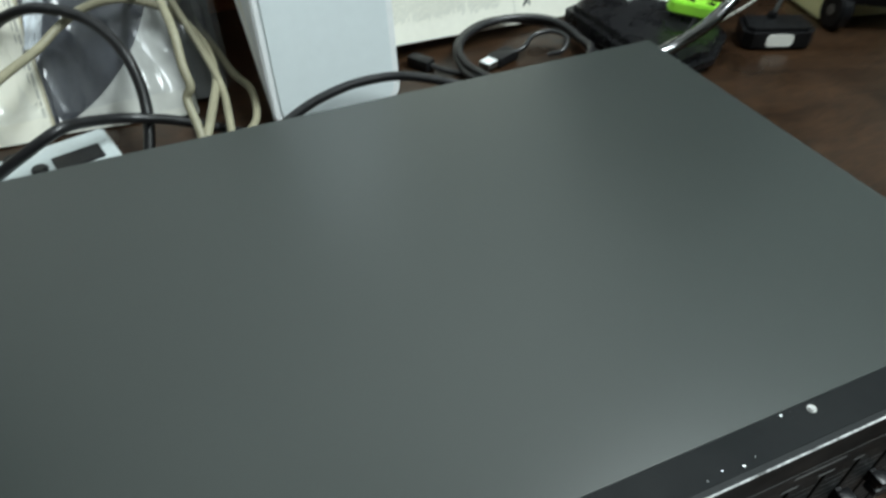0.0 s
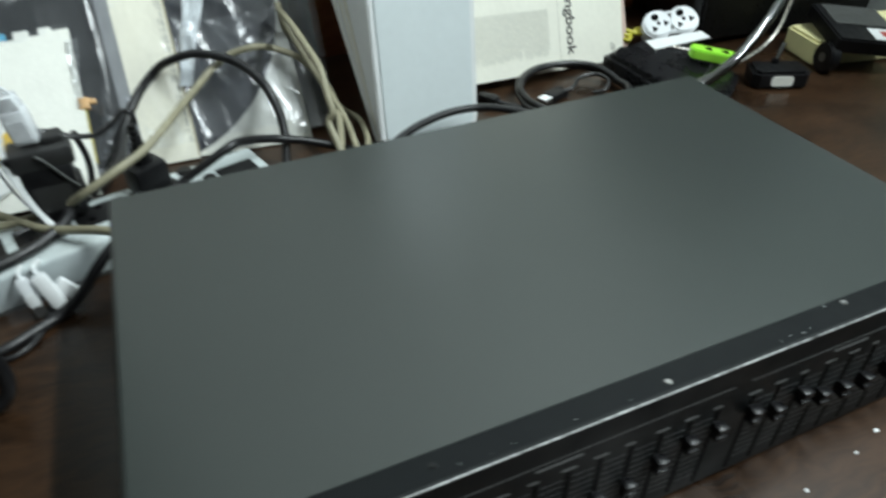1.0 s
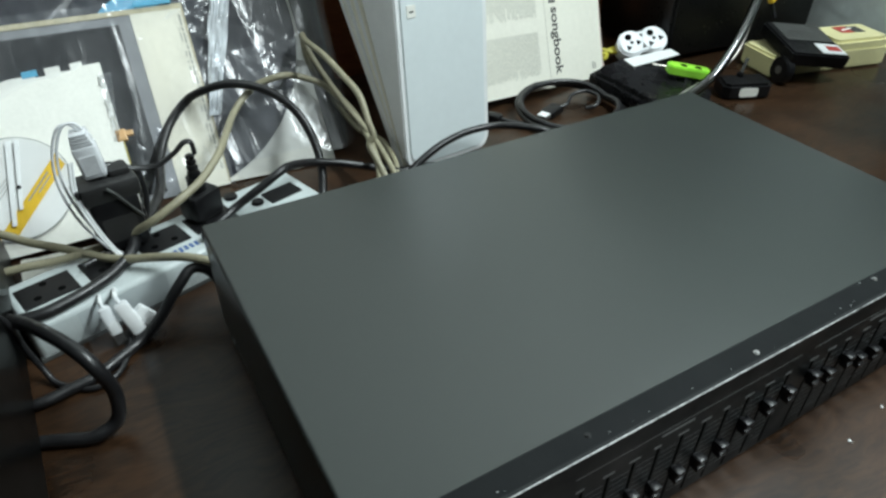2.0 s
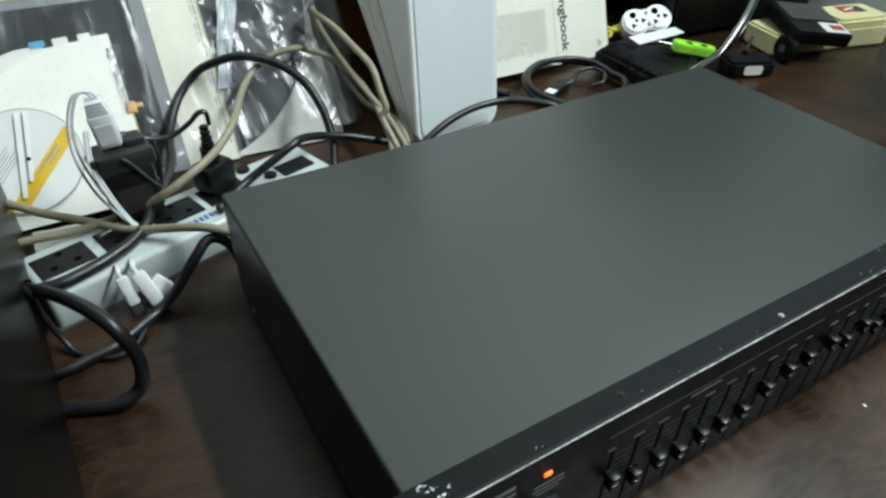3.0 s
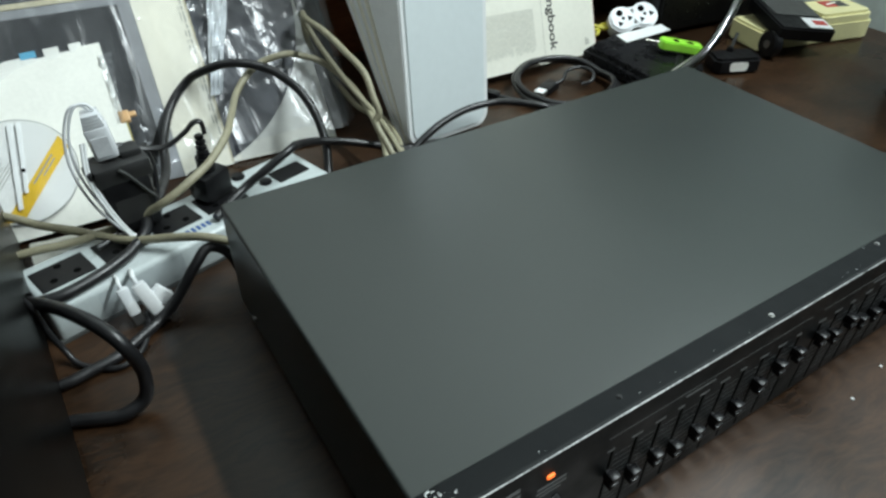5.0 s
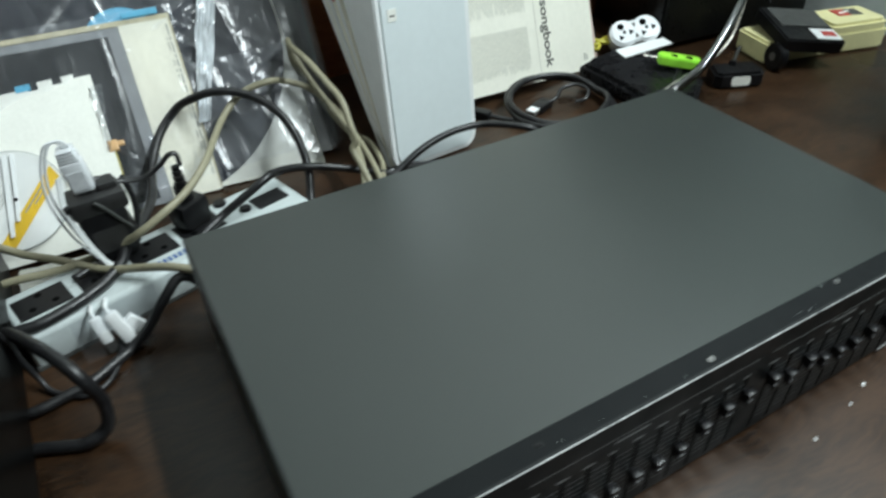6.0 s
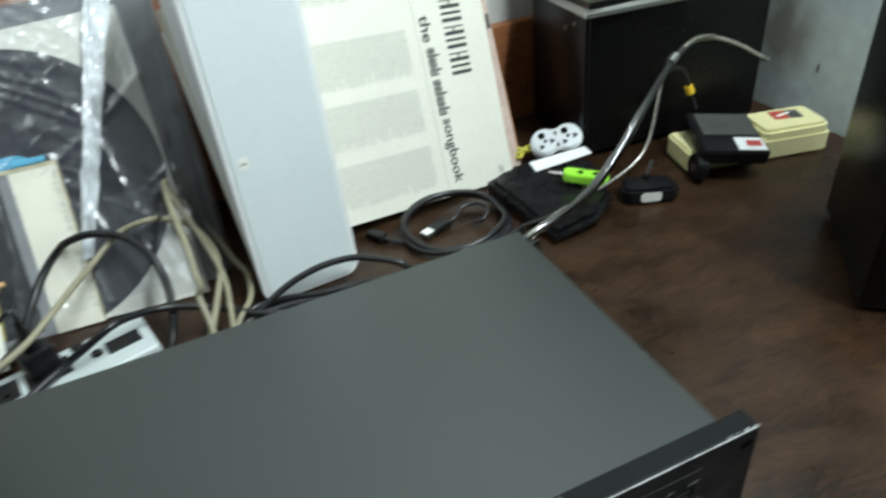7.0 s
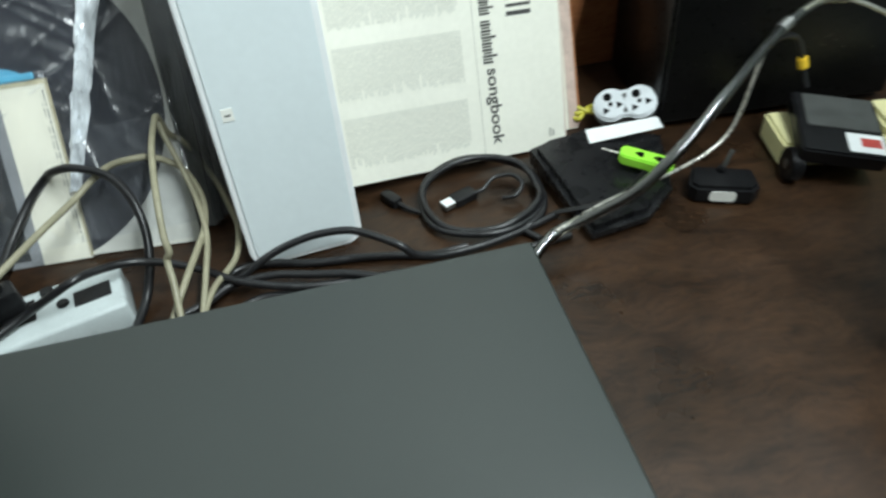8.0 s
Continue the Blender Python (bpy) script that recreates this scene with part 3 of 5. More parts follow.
def jewel_case(m, spine, label):
    t = thing("cd_case", label, "CD case", m, "disc cases on the loudspeaker")
    part("tray", box(0.001, 0.141, 0.001, 0.123, 0.0006, 0.0050), spine, t)
    part("shell", box(0, 0.142, 0, 0.124, 0, 0.0100, 0.0006), M_CLEARPL, t, "clear plastic shell")
    part("booklet", box(0.004, 0.138, 0.003, 0.121, 0.0060, 0.0090), M_CARD, t)
    return t


for i, (sp, lb, dx, rz) in enumerate(((M_CARD, "clear CD jewel case with a white tray", 0.0, -6), (M_GREYPL, "clear CD jewel case with a grey tray", 0.004, -3), (M_YELLOW, "clear CD jewel case with a yellow-green spine", 0.002, -7))):
    jewel_case(pose(0.642 + dx, 0.446, 0.1862 + 0.0102 * i, 0, 0, rz), sp if i < 2 else M_GREEN, lb)
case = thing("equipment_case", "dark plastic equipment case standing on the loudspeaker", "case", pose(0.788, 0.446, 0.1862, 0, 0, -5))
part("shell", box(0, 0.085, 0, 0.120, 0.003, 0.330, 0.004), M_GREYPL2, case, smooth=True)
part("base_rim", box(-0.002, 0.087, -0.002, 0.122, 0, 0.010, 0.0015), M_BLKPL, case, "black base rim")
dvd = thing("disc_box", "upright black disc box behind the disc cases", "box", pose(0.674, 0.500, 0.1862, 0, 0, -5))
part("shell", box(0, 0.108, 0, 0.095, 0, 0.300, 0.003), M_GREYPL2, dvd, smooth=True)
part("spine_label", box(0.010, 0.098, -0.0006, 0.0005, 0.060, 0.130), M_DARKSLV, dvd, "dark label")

# ---------------------------------------------------------------- record sleeves along the back
def on_face(x, z, y=-0.0003, turn=0):
    """A pose on a leaning sleeve's face: x to the right, z up; the print's own x runs along 'turn' degrees."""
    return pose(x, y, z, 90, 0, 0) @ pose(0, 0, 0, 0, 0, turn)


song = thing("record_sleeve", "yellowed twelve-inch record sleeve back with columns of print, leaning", "record sleeve", lean(0.2402, 0.4325, 0.0228, 20.5, 7.7, 4.3))
part("board", box(0, 0.315, 0, 0.003, 0, 0.315, 0.0004), M_OLD, song)
part("paper_edge", box(0.3150, 0.3162, 0.0002, 0.0032, 0.001, 0.314), M_EDGE, song, "worn pinkish board edge")
rnd = random.Random(4)
for z0, z1 in ((0.238, 0.292), (0.149, 0.201), (0.083, 0.1335), (0.016, 0.0670)):
    rows = []
    x = 0.080
    while x < 0.208:
        end = z0 + (rnd.uniform(0, 0.0030) if rnd.random() < 0.80 else rnd.uniform(0.003, 0.014))
        zz = z1
        while zz > end + 0.002:
            ln = rnd.uniform(0.003, 0.011)
            rows.append((x, x + 0.00155, max(end, zz - ln), zz))
            zz -= ln + 0.0009
        x += 0.00225
    part("text_column", bars(rows, -0.0003), M_COLTEXT, song, "small unreadable grey print")
part("rule", bars([(0.2215, 0.2220, 0.006, 0.300)], -0.0003), M_GREYINK, song)
lettering("title_word", "the", 0.030, 0.0135, M_INK, song, on_face(0.2275, 0.2125, turn=-90), "printed word")
for z0, z1, n in ((0.1440, 0.1765, 6), (0.0975, 0.1395, 7)):
    step = (z1 - z0) / n
    for k in range(n):
        tall = 0.0155 if k % 3 == 1 else 0.0108
        part("title_bar", bars([(0.2290, 0.2290 + tall, z0 + k * step, z0 + (k + 0.40) * step), (0.2290 + 0.001 * (k % 2), 0.2390, z0 + (k + 0.56) * step, z0 + (k + 0.86) * step)], -0.0003), M_INK, song)
for k in range(7):
    z = 0.1400 + 0.0152 * k
    part("heading_bar", bars([(0.2575, 0.2840, z, z + 0.0042), (0.2575, 0.2840, z + 0.0082, z + 0.0112 - 0.0014 * (k % 2)), (0.2690, 0.2710, z + 0.0042, z + 0.0082)][: 3 if k % 2 else 2], -0.0003), M_INK, song)
lettering("title_word", "songbook", 0.0785, 0.0165, M_INK, song, on_face(0.2280, 0.0925, turn=-90), "printed word")
part("small_print", bars([(0.296, 0.2985, 0.012, 0.021), (0.300, 0.302, 0.012, 0.019)], -0.0003), M_GREYINK, song)

for i, (dx, dy, bk, face_mat, edge_mat, lb) in enumerate(((0.2646, 0.4604, 23.9, M_CREAM, M_EDGE, "cream"), (0.2700, 0.4680, 25.0, M_EDGE, M_BOARD, "pinkish"))):
    s = thing("record_sleeve", lb + " twelve-inch record sleeve behind another, leaning", "record sleeve", lean(dx, dy, 0.0216, bk, 7.7, 4.3), "sleeves leaning on the backboard")
    part("board", box(0, 0.315, 0, 0.0034, 0, 0.315, 0.0004), face_mat, s)
    part("worn_edge", box(0.3040, 0.3154, -0.0006, 0.0036, 0.001, 0.314, 0.0002), edge_mat, s, "worn reddish edge")
    if i == 0:
        part("dark_mark", box(0.3085, 0.3145, -0.0009, 0.0002, 0.178, 0.196, 0.0004), M_GREYPL, s, "small dark mark on the edge")

slab = thing("box_file", "tall pale blue-grey plastic box file with white sides, leaning", "box file", lean(0.2135, 0.3655, 0.0030, 7.6, 7.0, 1.6))
part("panel_front", outline(round_rect(0.0050, 0.0990, 0.0045, 0.3570, 0.013, 6), -0.0012, 0.0025, 0.0010), M_SLAB, slab, smooth=True)
part("panel_rim", outline(round_rect(0.0, 0.1045, 0.0, 0.3605, 0.016, 8), 0.0, 0.0050, 0.0012), M_WHITE, slab, "white rim", smooth=True)


def wedge_mesh():
    """The file's body, thin at the foot and widening upward, with softened edges."""
    bm = box(0.0012, 0.1030, 0.0045, 0.0085, 0.012, 0.3560)
    for v in bm.verts:
        if v.co.y > 0.006:
            v.co.y = 0.0060 + 0.33 * v.co.z
    bmesh.ops.bevel(bm, geom=bm.edges[:], offset=0.0010, segments=2, affect="EDGES")
    return bm


part("body", wedge_mesh(), M_WHITE, slab, "white body widening upward", smooth=True)
st = part("sticker", box(0.0120, 0.0212, -0.0017, -0.0010, 0.1435, 0.1540), M_CARD, slab, "small white sticker")
part("sticker_print", bars([(0.0140, 0.0190, 0.1475, 0.1490)], -0.0018), M_INK, st)
for i in range(8):
    b = thing("card_sheet", "plain off-white card sheet leaning behind the pale box file", "card sheet", lean(0.2155 + 0.0006 * (i * 5 % 4), 0.3745 + 0.0026 * i, 0.0, 25.5 + 1.25 * i, 6.5), "card sheets behind the box file")
    part("sheet", box(0, 0.0270 - 0.0012 * (i % 3), 0, 0.0024 + 0.0016 * (i % 2), 0, 0.300 - 0.004 * i, 0.0005), (M_CREAM, M_WHITE, M_CARD)[i % 3], b)
    if i == 3:
        part("red_mark", box(-0.0004, 0.0060, -0.0003, 0.0030, 0.168, 0.190), M_RED, b, "small red print at the edge")

big = thing("record_sleeve", "twelve-inch record sleeve with dark disc print in wrinkled clear film", "record sleeve", lean(-0.1500, 0.4579, 0.0015, 33, -6) @ pose(0, 0, -0.0187) @ pose(0, 0, 0, 0, -3.4, 0))
part("board", outline([(0, 0.0190), (0.315, 0), (0.315, 0.315), (0, 0.315)], 0, 0.003), M_SLVWHITE, big)
part("disc_print", disc(0.149, -0.0006, 0.0006, 0.1640, 0.1512, 96), M_VINYL, big, "large dark disc")
part("disc_centre", disc(0.034, -0.0010, 0.0, 0.170, 0.1567, 48), M_BLUE, big, "pale blue disc centre")
part("price_tag", box(0.2830, 0.2960, -0.0012, 0.0002, 0.2827, 0.2967), M_BLUE, big, "small blue sticker")


def film_mesh(w, h, seed, n=130, amp=0.0022, fine=1.0):
    """Crumpled film: a fine sheet lifted into long creases, with crumpled patches between slack ones."""
    off = seed * 7.3
    verts, faces = [], []
    for j in range(n + 1):
        for i in range(n + 1):
            x, z = w * i / n, h * j / n
            a = noise.noise(Vector((x * 15 + off, z * 4 + x * 5, off)))
            b = 1 - abs(noise.noise(Vector((x * 24 + z * 4, z * 5 - x * 6 - off, 3.1))))
            c = 1 - abs(noise.noise(Vector((x * 9 - z * 13 + off, z * 4 + x * 3, 9.4))))
            patch = max(0.0, noise.noise(Vector((x * 8 + off, z * 8, 5.5))) + 0.14)
            d = 1 - abs(noise.noise(Vector(((x * 0.6 + z * 0.8) * 62, (x * 0.8 - z * 0.6) * 6 + off, 1.7))))
            e = 1 - abs(noise.noise(Vector(((z * 0.85 - x * 0.5) * 54, (x * 0.85 + z * 0.5) * 7 + off, 6.1))))
            lift = amp * (0.6 * a + 0.9 * b ** 7 + 1.2 * c ** 8 + fine * patch * (1.5 * d ** 4 + 1.7 * e ** 4))
            verts.append((x, -0.0022 - max(0.0, lift + amp * 0.4), z))
    for j in range(n):
        for i in range(n):
            k = j * (n + 1) + i
            faces.append((k, k + 1, k + n + 2, k + n + 1))
    me = bpy.data.meshes.new("tmp")
    me.from_pydata(verts, [], faces)
    bm = bmesh.new()
    bm.from_mesh(me)
    bpy.data.meshes.remove(me)
    return bm


def film(parent, x0, z0, w, h, seed, amp, n=130, fine=1.0):
    ob = part("clear_film", film_mesh(w, h, seed, n, amp, fine), M_FILM, parent, "wrinkled clear plastic film", pose(x0, 0, z0), smooth=True)
    ob.visible_shadow = False
    return ob


film(big, -0.004, 0.020, 0.326, 0.318, 1, 0.0029, 200)


def seam_mesh():
    """A folded seam of film running up the sleeve, with uneven edges and a few pleats."""
    bm = bmesh.new()
    rows = []
    for j in range(61):
        k = j / 60
        z = 0.069 + 0.256 * k
        cx = 0.2160 + 0.345 * (z - 0.0725) + 0.0022 * noise.noise(Vector((k * 7, 0.3, 5.0)))
        half = 0.0060 + 0.0065 * k + 0.0026 * noise.noise(Vector((k * 5, 2.2, 0)))
        row = []
        for i in range(13):
            u = i / 6 - 1
            lift = 0.0034 * (1 - abs(noise.noise(Vector((u * 1.8 + k * 5, k * 17 - u, 4.4))))) ** 5 + 0.0016 * noise.noise(Vector((u * 2.4, k * 26, 8.0)))
            row.append(bm.verts.new((cx + u * half + 0.0008 * noise.noise(Vector((k * 18, u * 2, 1.0))), -0.0085 - max(0, lift), z)))
        rows.append(row)
    for a, b in zip(rows, rows[1:]):
        for i in range(12):
            bm.faces.new((a[i], a[i + 1], b[i + 1], b[i]))
    return bm


part("film_fold", seam_mesh(), M_TAPE, big, "folded milky film seam", smooth=True)
slack = part("film_slack", film_mesh(0.094, 0.118, 41, 90, 0.0036, 0.7), M_CRUMPLE, big, "crumpled slack film at the sleeve's foot", pose(0.2180, -0.0030, 0.0060), smooth=True)
slack.visible_shadow = False
for i, (x, y, w, bk, col, lb) in enumerate(((-0.137, 0.4690, 0.315, 31.5, M_OLIVE, "dark olive"), (-0.127, 0.4760, 0.313, 30.2, M_DARKSLV, "black"), (-0.120, 0.4825, 0.311, 29.0, M_WORNSLV, "worn grey"))):
    s = thing("record_sleeve", lb + " twelve-inch record sleeve in clear film behind another", "record sleeve", lean(x, y, 0, bk, -6, -1.2), "sleeves leaning on the tall backboard")
    part("board", box(0, w, 0, 0.0034, 0, 0.315, 0.0004), col, s)
    fl = part("clear_film", film_mesh(w + 0.006, 0.320, 20 + i, 60, 0.0010, 0.6), M_FILM, s, "clear film", smooth=True)
    fl.visible_shadow = False

small = thing("record_sleeve", "seven-inch record sleeve with dark print and cream band in film", "record sleeve", lean(-0.1198, 0.4440, 0.0, 31, -4, -0.6))
part("board", box(0, 0.178, 0, 0.0028, 0, 0.170, 0.0004), M_GREYBAND, small)
part("dark_print", box(0.010, 0.122, -0.0004, 0.0002, 0.006, 0.158), M_DARKSLV, small, "dark picture panel")
band = part("white_band", box(0.1330, 0.1784, -0.0006, 0.0002, 0, 0.170), M_CREAM, small, "cream band with vertical print")
rows = []
z = 0.160
while z > 0.015:
    ln = rnd.uniform(0.003, 0.010)
    rows.append((0.1735, 0.1748, z - ln, z))
    if rnd.random() < 0.7:
        rows.append((0.1708, 0.1717, z - ln * 0.8, z))
    z -= ln + 0.0018
part("band_print", bars(rows, -0.0009), M_GREYINK, band, "small unreadable vertical print")
part("band_edge", box(0.1772, 0.1788, -0.0010, 0.0030, 0.002, 0.170), M_AGED, small, "yellowed edge of the band")
part("top_border", box(0.002, 0.1768, -0.0008, 0.0002, 0.1655, 0.1700), M_AGED, small, "pale yellowed top border")
part("blue_label", box(0.138, 0.170, -0.003, 0.0, 0.1705, 0.1765, 0.0008), M_BLUE, small, "strip of light blue card on top")
film(small, -0.002, 0.0, 0.184, 0.176, 2, 0.0024, 100, 0.8)


def notched():
    x, z = 0.170, 0.152
    pts = [(0, 0), (x, 0), (x, z), (0.156, z), (0.156, z + 0.004), (0.146, z + 0.004), (0.146, z - 0.002), (0.138, z - 0.002), (0.138, z + 0.004), (0.126, z + 0.004), (0.126, z - 0.003), (0.118, z - 0.003), (0.118, z), (0, z)]
    return outline(pts, 0, 0.0016)


CARD = lean(-0.1932, 0.4050, 0.0, 47.4, -10, -5.3)
inner = thing("inner_sleeve", "plain white inner record sleeve with notched top edge, leaning", "record sleeve", CARD)
part("sheet", notched(), M_CARD, inner)


def flap_mesh():
    """The sheet's lower end, bent forward in a low swell to the back of the extension strip."""
    bm = bmesh.new()
    rows = []
    for j in range(17):
        k = j / 16
        row = []
        for i in range(17):
            x = -0.1205 + 0.0955 * i / 16
            y0, y1 = 0.4050 - 0.174 * (x + 0.193), 0.3090 + 0.275 * (x + 0.175)
            z = 0.0012 + 0.011 * math.sin(math.pi * k ** 0.7) + 0.0010 * noise.noise(Vector((i * 0.5, k * 4, 3)))
            row.append(bm.verts.new((x, y0 + (y1 - y0) * k, max(0.0008, z))))
        rows.append(row)
    for a, b in zip(rows, rows[1:]):
        for i in range(16):
            bm.faces.new((a[i], b[i], b[i + 1], a[i + 1]))
    bmesh.ops.solidify(bm, geom=bm.faces[:], thickness=0.0006)
    return bm


part("lower_flap", flap_mesh(), M_CARD, inner, "lower end of the sheet bent forward", CARD.inverted(), smooth=True)

part("dark_card", box(0.012, 0.170, 0.0020, 0.0034, 0.0, 0.158), M_DARKSLV, inner, "dark card behind the sheet")
part("blue_tab", box(0.108, 0.120, -0.0006, 0.0018, 0.150, 0.156), M_BLUE, inner, "blue tab")
part("side_clip", joined(box(0.166, 0.1745, -0.0012, 0.0036, 0.076, 0.087, 0.0012), box(0.173, 0.180, -0.0006, 0.003, 0.080, 0.085, 0.001)), M_ORANGE, inner, "small tan clip")
part("side_tape", box(0.1702, 0.1712, -0.0002, 0.0030, 0.028, 0.082), M_OCHRE, inner, "thin ochre edge")


def scrap_mesh():
    """A narrow crumpled scrap of film along the sleeve's edge."""
    bm = bmesh.new()
    rows = []
    for j in range(31):
        k = j / 30
        row = []
        for i in range(7):
            u = i / 6
            row.append(bm.verts.new((0.166 + (0.003 + 0.008 * k) * u + 0.0018 * noise.noise(Vector((k * 11, u, 2))), -0.0015 - 0.0045 * abs(noise.noise(Vector((u * 2.3 + k * 2, k * 9, 7)))), 0.078 + 0.062 * k)))
        rows.append(row)
    for a, b in zip(rows, rows[1:]):
        for i in range(6):
            bm.faces.new((a[i], a[i + 1], b[i + 1], b[i]))
    return bm


part("film_scrap", scrap_mesh(), M_FILM, inner, "crumpled scrap of clear film", smooth=True)

cd = thing("printed_disc", "clear plastic disc over white printed paper with a yellow band", "disc", CARD @ pose(0.0815, -0.0035, 0.0545) @ Matrix.Scale(0.94, 4))
pap = part("paper_disc", disc(0.0455, -0.0002, 0.0006, 0, 0, 64), M_DISCPAPER, cd, "white printed paper disc")
TURN_BAND = -47.4
rows = []
for i in range(13):
    off = 0.0050 + 0.0026 * i
    half = math.sqrt(max(0.0, 0.0425 ** 2 - off * off))
    rows.append((max(-half, -0.028), min(half, -0.001 + 0.003 * (i % 3)), off, off + 0.0007))
txt = moved(bars(rows, -0.0004), pose(0, 0, 0, 0, TURN_BAND, 0))
part("fine_print", txt, M_GREYINK, pap, "small unreadable print")
half = [math.sqrt(0.0450 ** 2 - z * z) for z in (-0.0235, -0.0115)]
yb = outline([(-half[0], -0.0235), (half[0], -0.0235), (half[1], -0.0115), (-half[1], -0.0115)], -0.0005, -0.0001)
part("yellow_band", moved(yb, pose(0, 0, 0, 0, TURN_BAND, 0)), M_YELLOW, pap, "yellow band")
ybt = bars([(-0.004, 0.026, -0.0158, -0.0144), (0.006, 0.024, -0.0192, -0.0180)], -0.0008)
part("band_print", moved(ybt, pose(0, 0, 0, 0, TURN_BAND, 0)), M_GREYINK, pap)
cl = part("clear_disc", disc(0.0475, -0.0024, -0.0012, 0, 0, 64, 0.0003), M_CLEARPL, cd, "clear plastic disc")
cl.visible_shadow = False
part("hub_hole", disc(0.0018, -0.0036, -0.0024, 0.0045, 0.0, 18), M_SLOT, cd, "dark hub hole")
# two white slivers painted as the tubes' radial glare on the disc
for xa, za, xb, zb, wd in ((0.0050, 0.0435, -0.0062, -0.0330, 0.0022), (0.0115, 0.0430, 0.0018, -0.0200, 0.0018)):
    part("glare_strip", outline([(xa - wd, za), (xb - wd * 0.8, zb), (xb + wd * 0.8, zb), (xa + wd, za)], -0.0032, -0.0026), M_WHITE, cd, "narrow white strip standing in for glare on the disc")
rim = [(0.0472 * math.cos(radians(a)), -0.0020, 0.0472 * math.sin(radians(a))) for a in range(0, 361, 6)]
part("disc_rim", cord(rim, 0.0004, k=2, sides=6), M_GREYBAND, cd, "dark outer rim", smooth=True)

# ---------------------------------------------------------------- extension strip and plugs
STRIP = pose(-0.175, 0.2469, 0, 0, 0, 15.4)
strip = thing("power_strip", "pale grey extension strip with black sockets and a rocker switch", "power strip", STRIP)
part("body", box(0.0620, 0.300, 0, 0.060, 0.0, 0.0290, 0.004, 3), M_STRIP, strip, smooth=True)
part("base_seam", box(0.0614, 0.3006, -0.0006, 0.0606, 0.0, 0.0035, 0.0004), M_GREYPL, strip, "dark base plate")


def socket(x, y):
    s = part("socket", box(x - 0.0185, x + 0.0185, y - 0.0135, y + 0.0135, 0.0285, 0.0300, 0.0008), M_BLKPL, strip, "black socket plate")
    for dx, dy in ((-0.008, -0.006), (0.008, -0.006), (0.0, 0.008)):
        part("socket_hole", cyl(0.0026, 0.0299, 0.0302, x + dx, y + dy, 14), M_SLOT, s)
    return s


for x in (0.086, 0.130, 0.170, 0.212):
    socket(x, 0.035)
sw = part("rocker_switch", box(0.2605, 0.2905, 0.0190, 0.0375, 0.0285, 0.0305, 0.0008), M_BLKPL, strip, "black rocker switch")
part("fuse_knob", cyl(0.0050, 0.0285, 0.0320, 0.2520, 0.0285, 20, 0.0008), M_BLKPL, strip, "round black fuse holder")
part("fuse_knob", cyl(0.0056, 0.0285, 0.0318, 0.2405, 0.0520, 20, 0.0008), M_BLKPL, strip, "round black fuse holder")
for k in range(7):
    part("maker_print", flat([(0.161 + 0.0042 * k, 0.0100), (0.1635 + 0.0042 * k, 0.0100), (0.1635 + 0.0042 * k, 0.0160), (0.161 + 0.0042 * k, 0.0160)], 0.0290, 0.0293), M_NAVY, strip, "short blue printed bar")

adapter = thing("power_adapter", "black plug-in power adapter in the extension strip", "adapter", STRIP @ pose(0.150, 0.049, 0.0302, 0, 0, -8))
part("body", joined(box(-0.0180, 0.0160, -0.014, 0.016, 0.003, 0.046, 0.004), box(0.0120, 0.0185, -0.008, 0.012, 0.006, 0.030, 0.003)), M_BLKPL, adapter, smooth=True)
part("shoulder", joined(box(-0.0205, 0.0195, -0.0135, 0.014, 0.043, 0.0585, 0.0035), box(-0.0235, -0.0185, -0.010, 0.006, 0.0495, 0.0570, 0.002), box(0.0020, 0.0170, -0.006, 0.010, 0.0565, 0.0640, 0.003)), M_GREYPL2, adapter, "charcoal clamp-like head", smooth=True)
part("strap", cord([(-0.004, -0.0142, 0.056), (0.001, -0.0146, 0.050), (0.009, -0.0140, 0.036), (0.0150, -0.0124, 0.026)], 0.0024, squash=0.5), M_GREYPL, adapter, "slanting grey strap", smooth=True)
part("rating_label", box(-0.013, 0.010, -0.0144, -0.0138, 0.012, 0.032), M_GREYPL2, adapter, "dark printed label")
part("pin_base", box(-0.010, 0.010, -0.008, 0.010, 0.0, 0.004), M_BLKPL, adapter)
plug = thing("mains_plug", "moulded black mains plug standing in the extension strip", "plug", STRIP @ pose(0.2108, 0.0430, 0.0302, 0, 0, 14))
part("body", box(-0.014, 0.014, -0.011, 0.011, 0.0, 0.024, 0.004), M_BLKPL, plug, smooth=True)
part("neck", moved(cyl(0.0068, 0.022, 0.038, 0, 0, 20, 0.002), pose(0, 0, 0)), M_BLKPL, plug, smooth=True)
for i in range(4):
    part("strain_relief_ring", cyl(0.0048 - 0.0004 * i, 0.038 + 0.0045 * i, 0.0412 + 0.0045 * i, 0, 0, 18, 0.0008), M_BLKPL, plug, smooth=True)

# ---------------------------------------------------------------- leads
def lead(name, label, pts, r, material, **kw):
    return block(name, cord(pts, r, **kw), material, label, "cable", smooth=True)


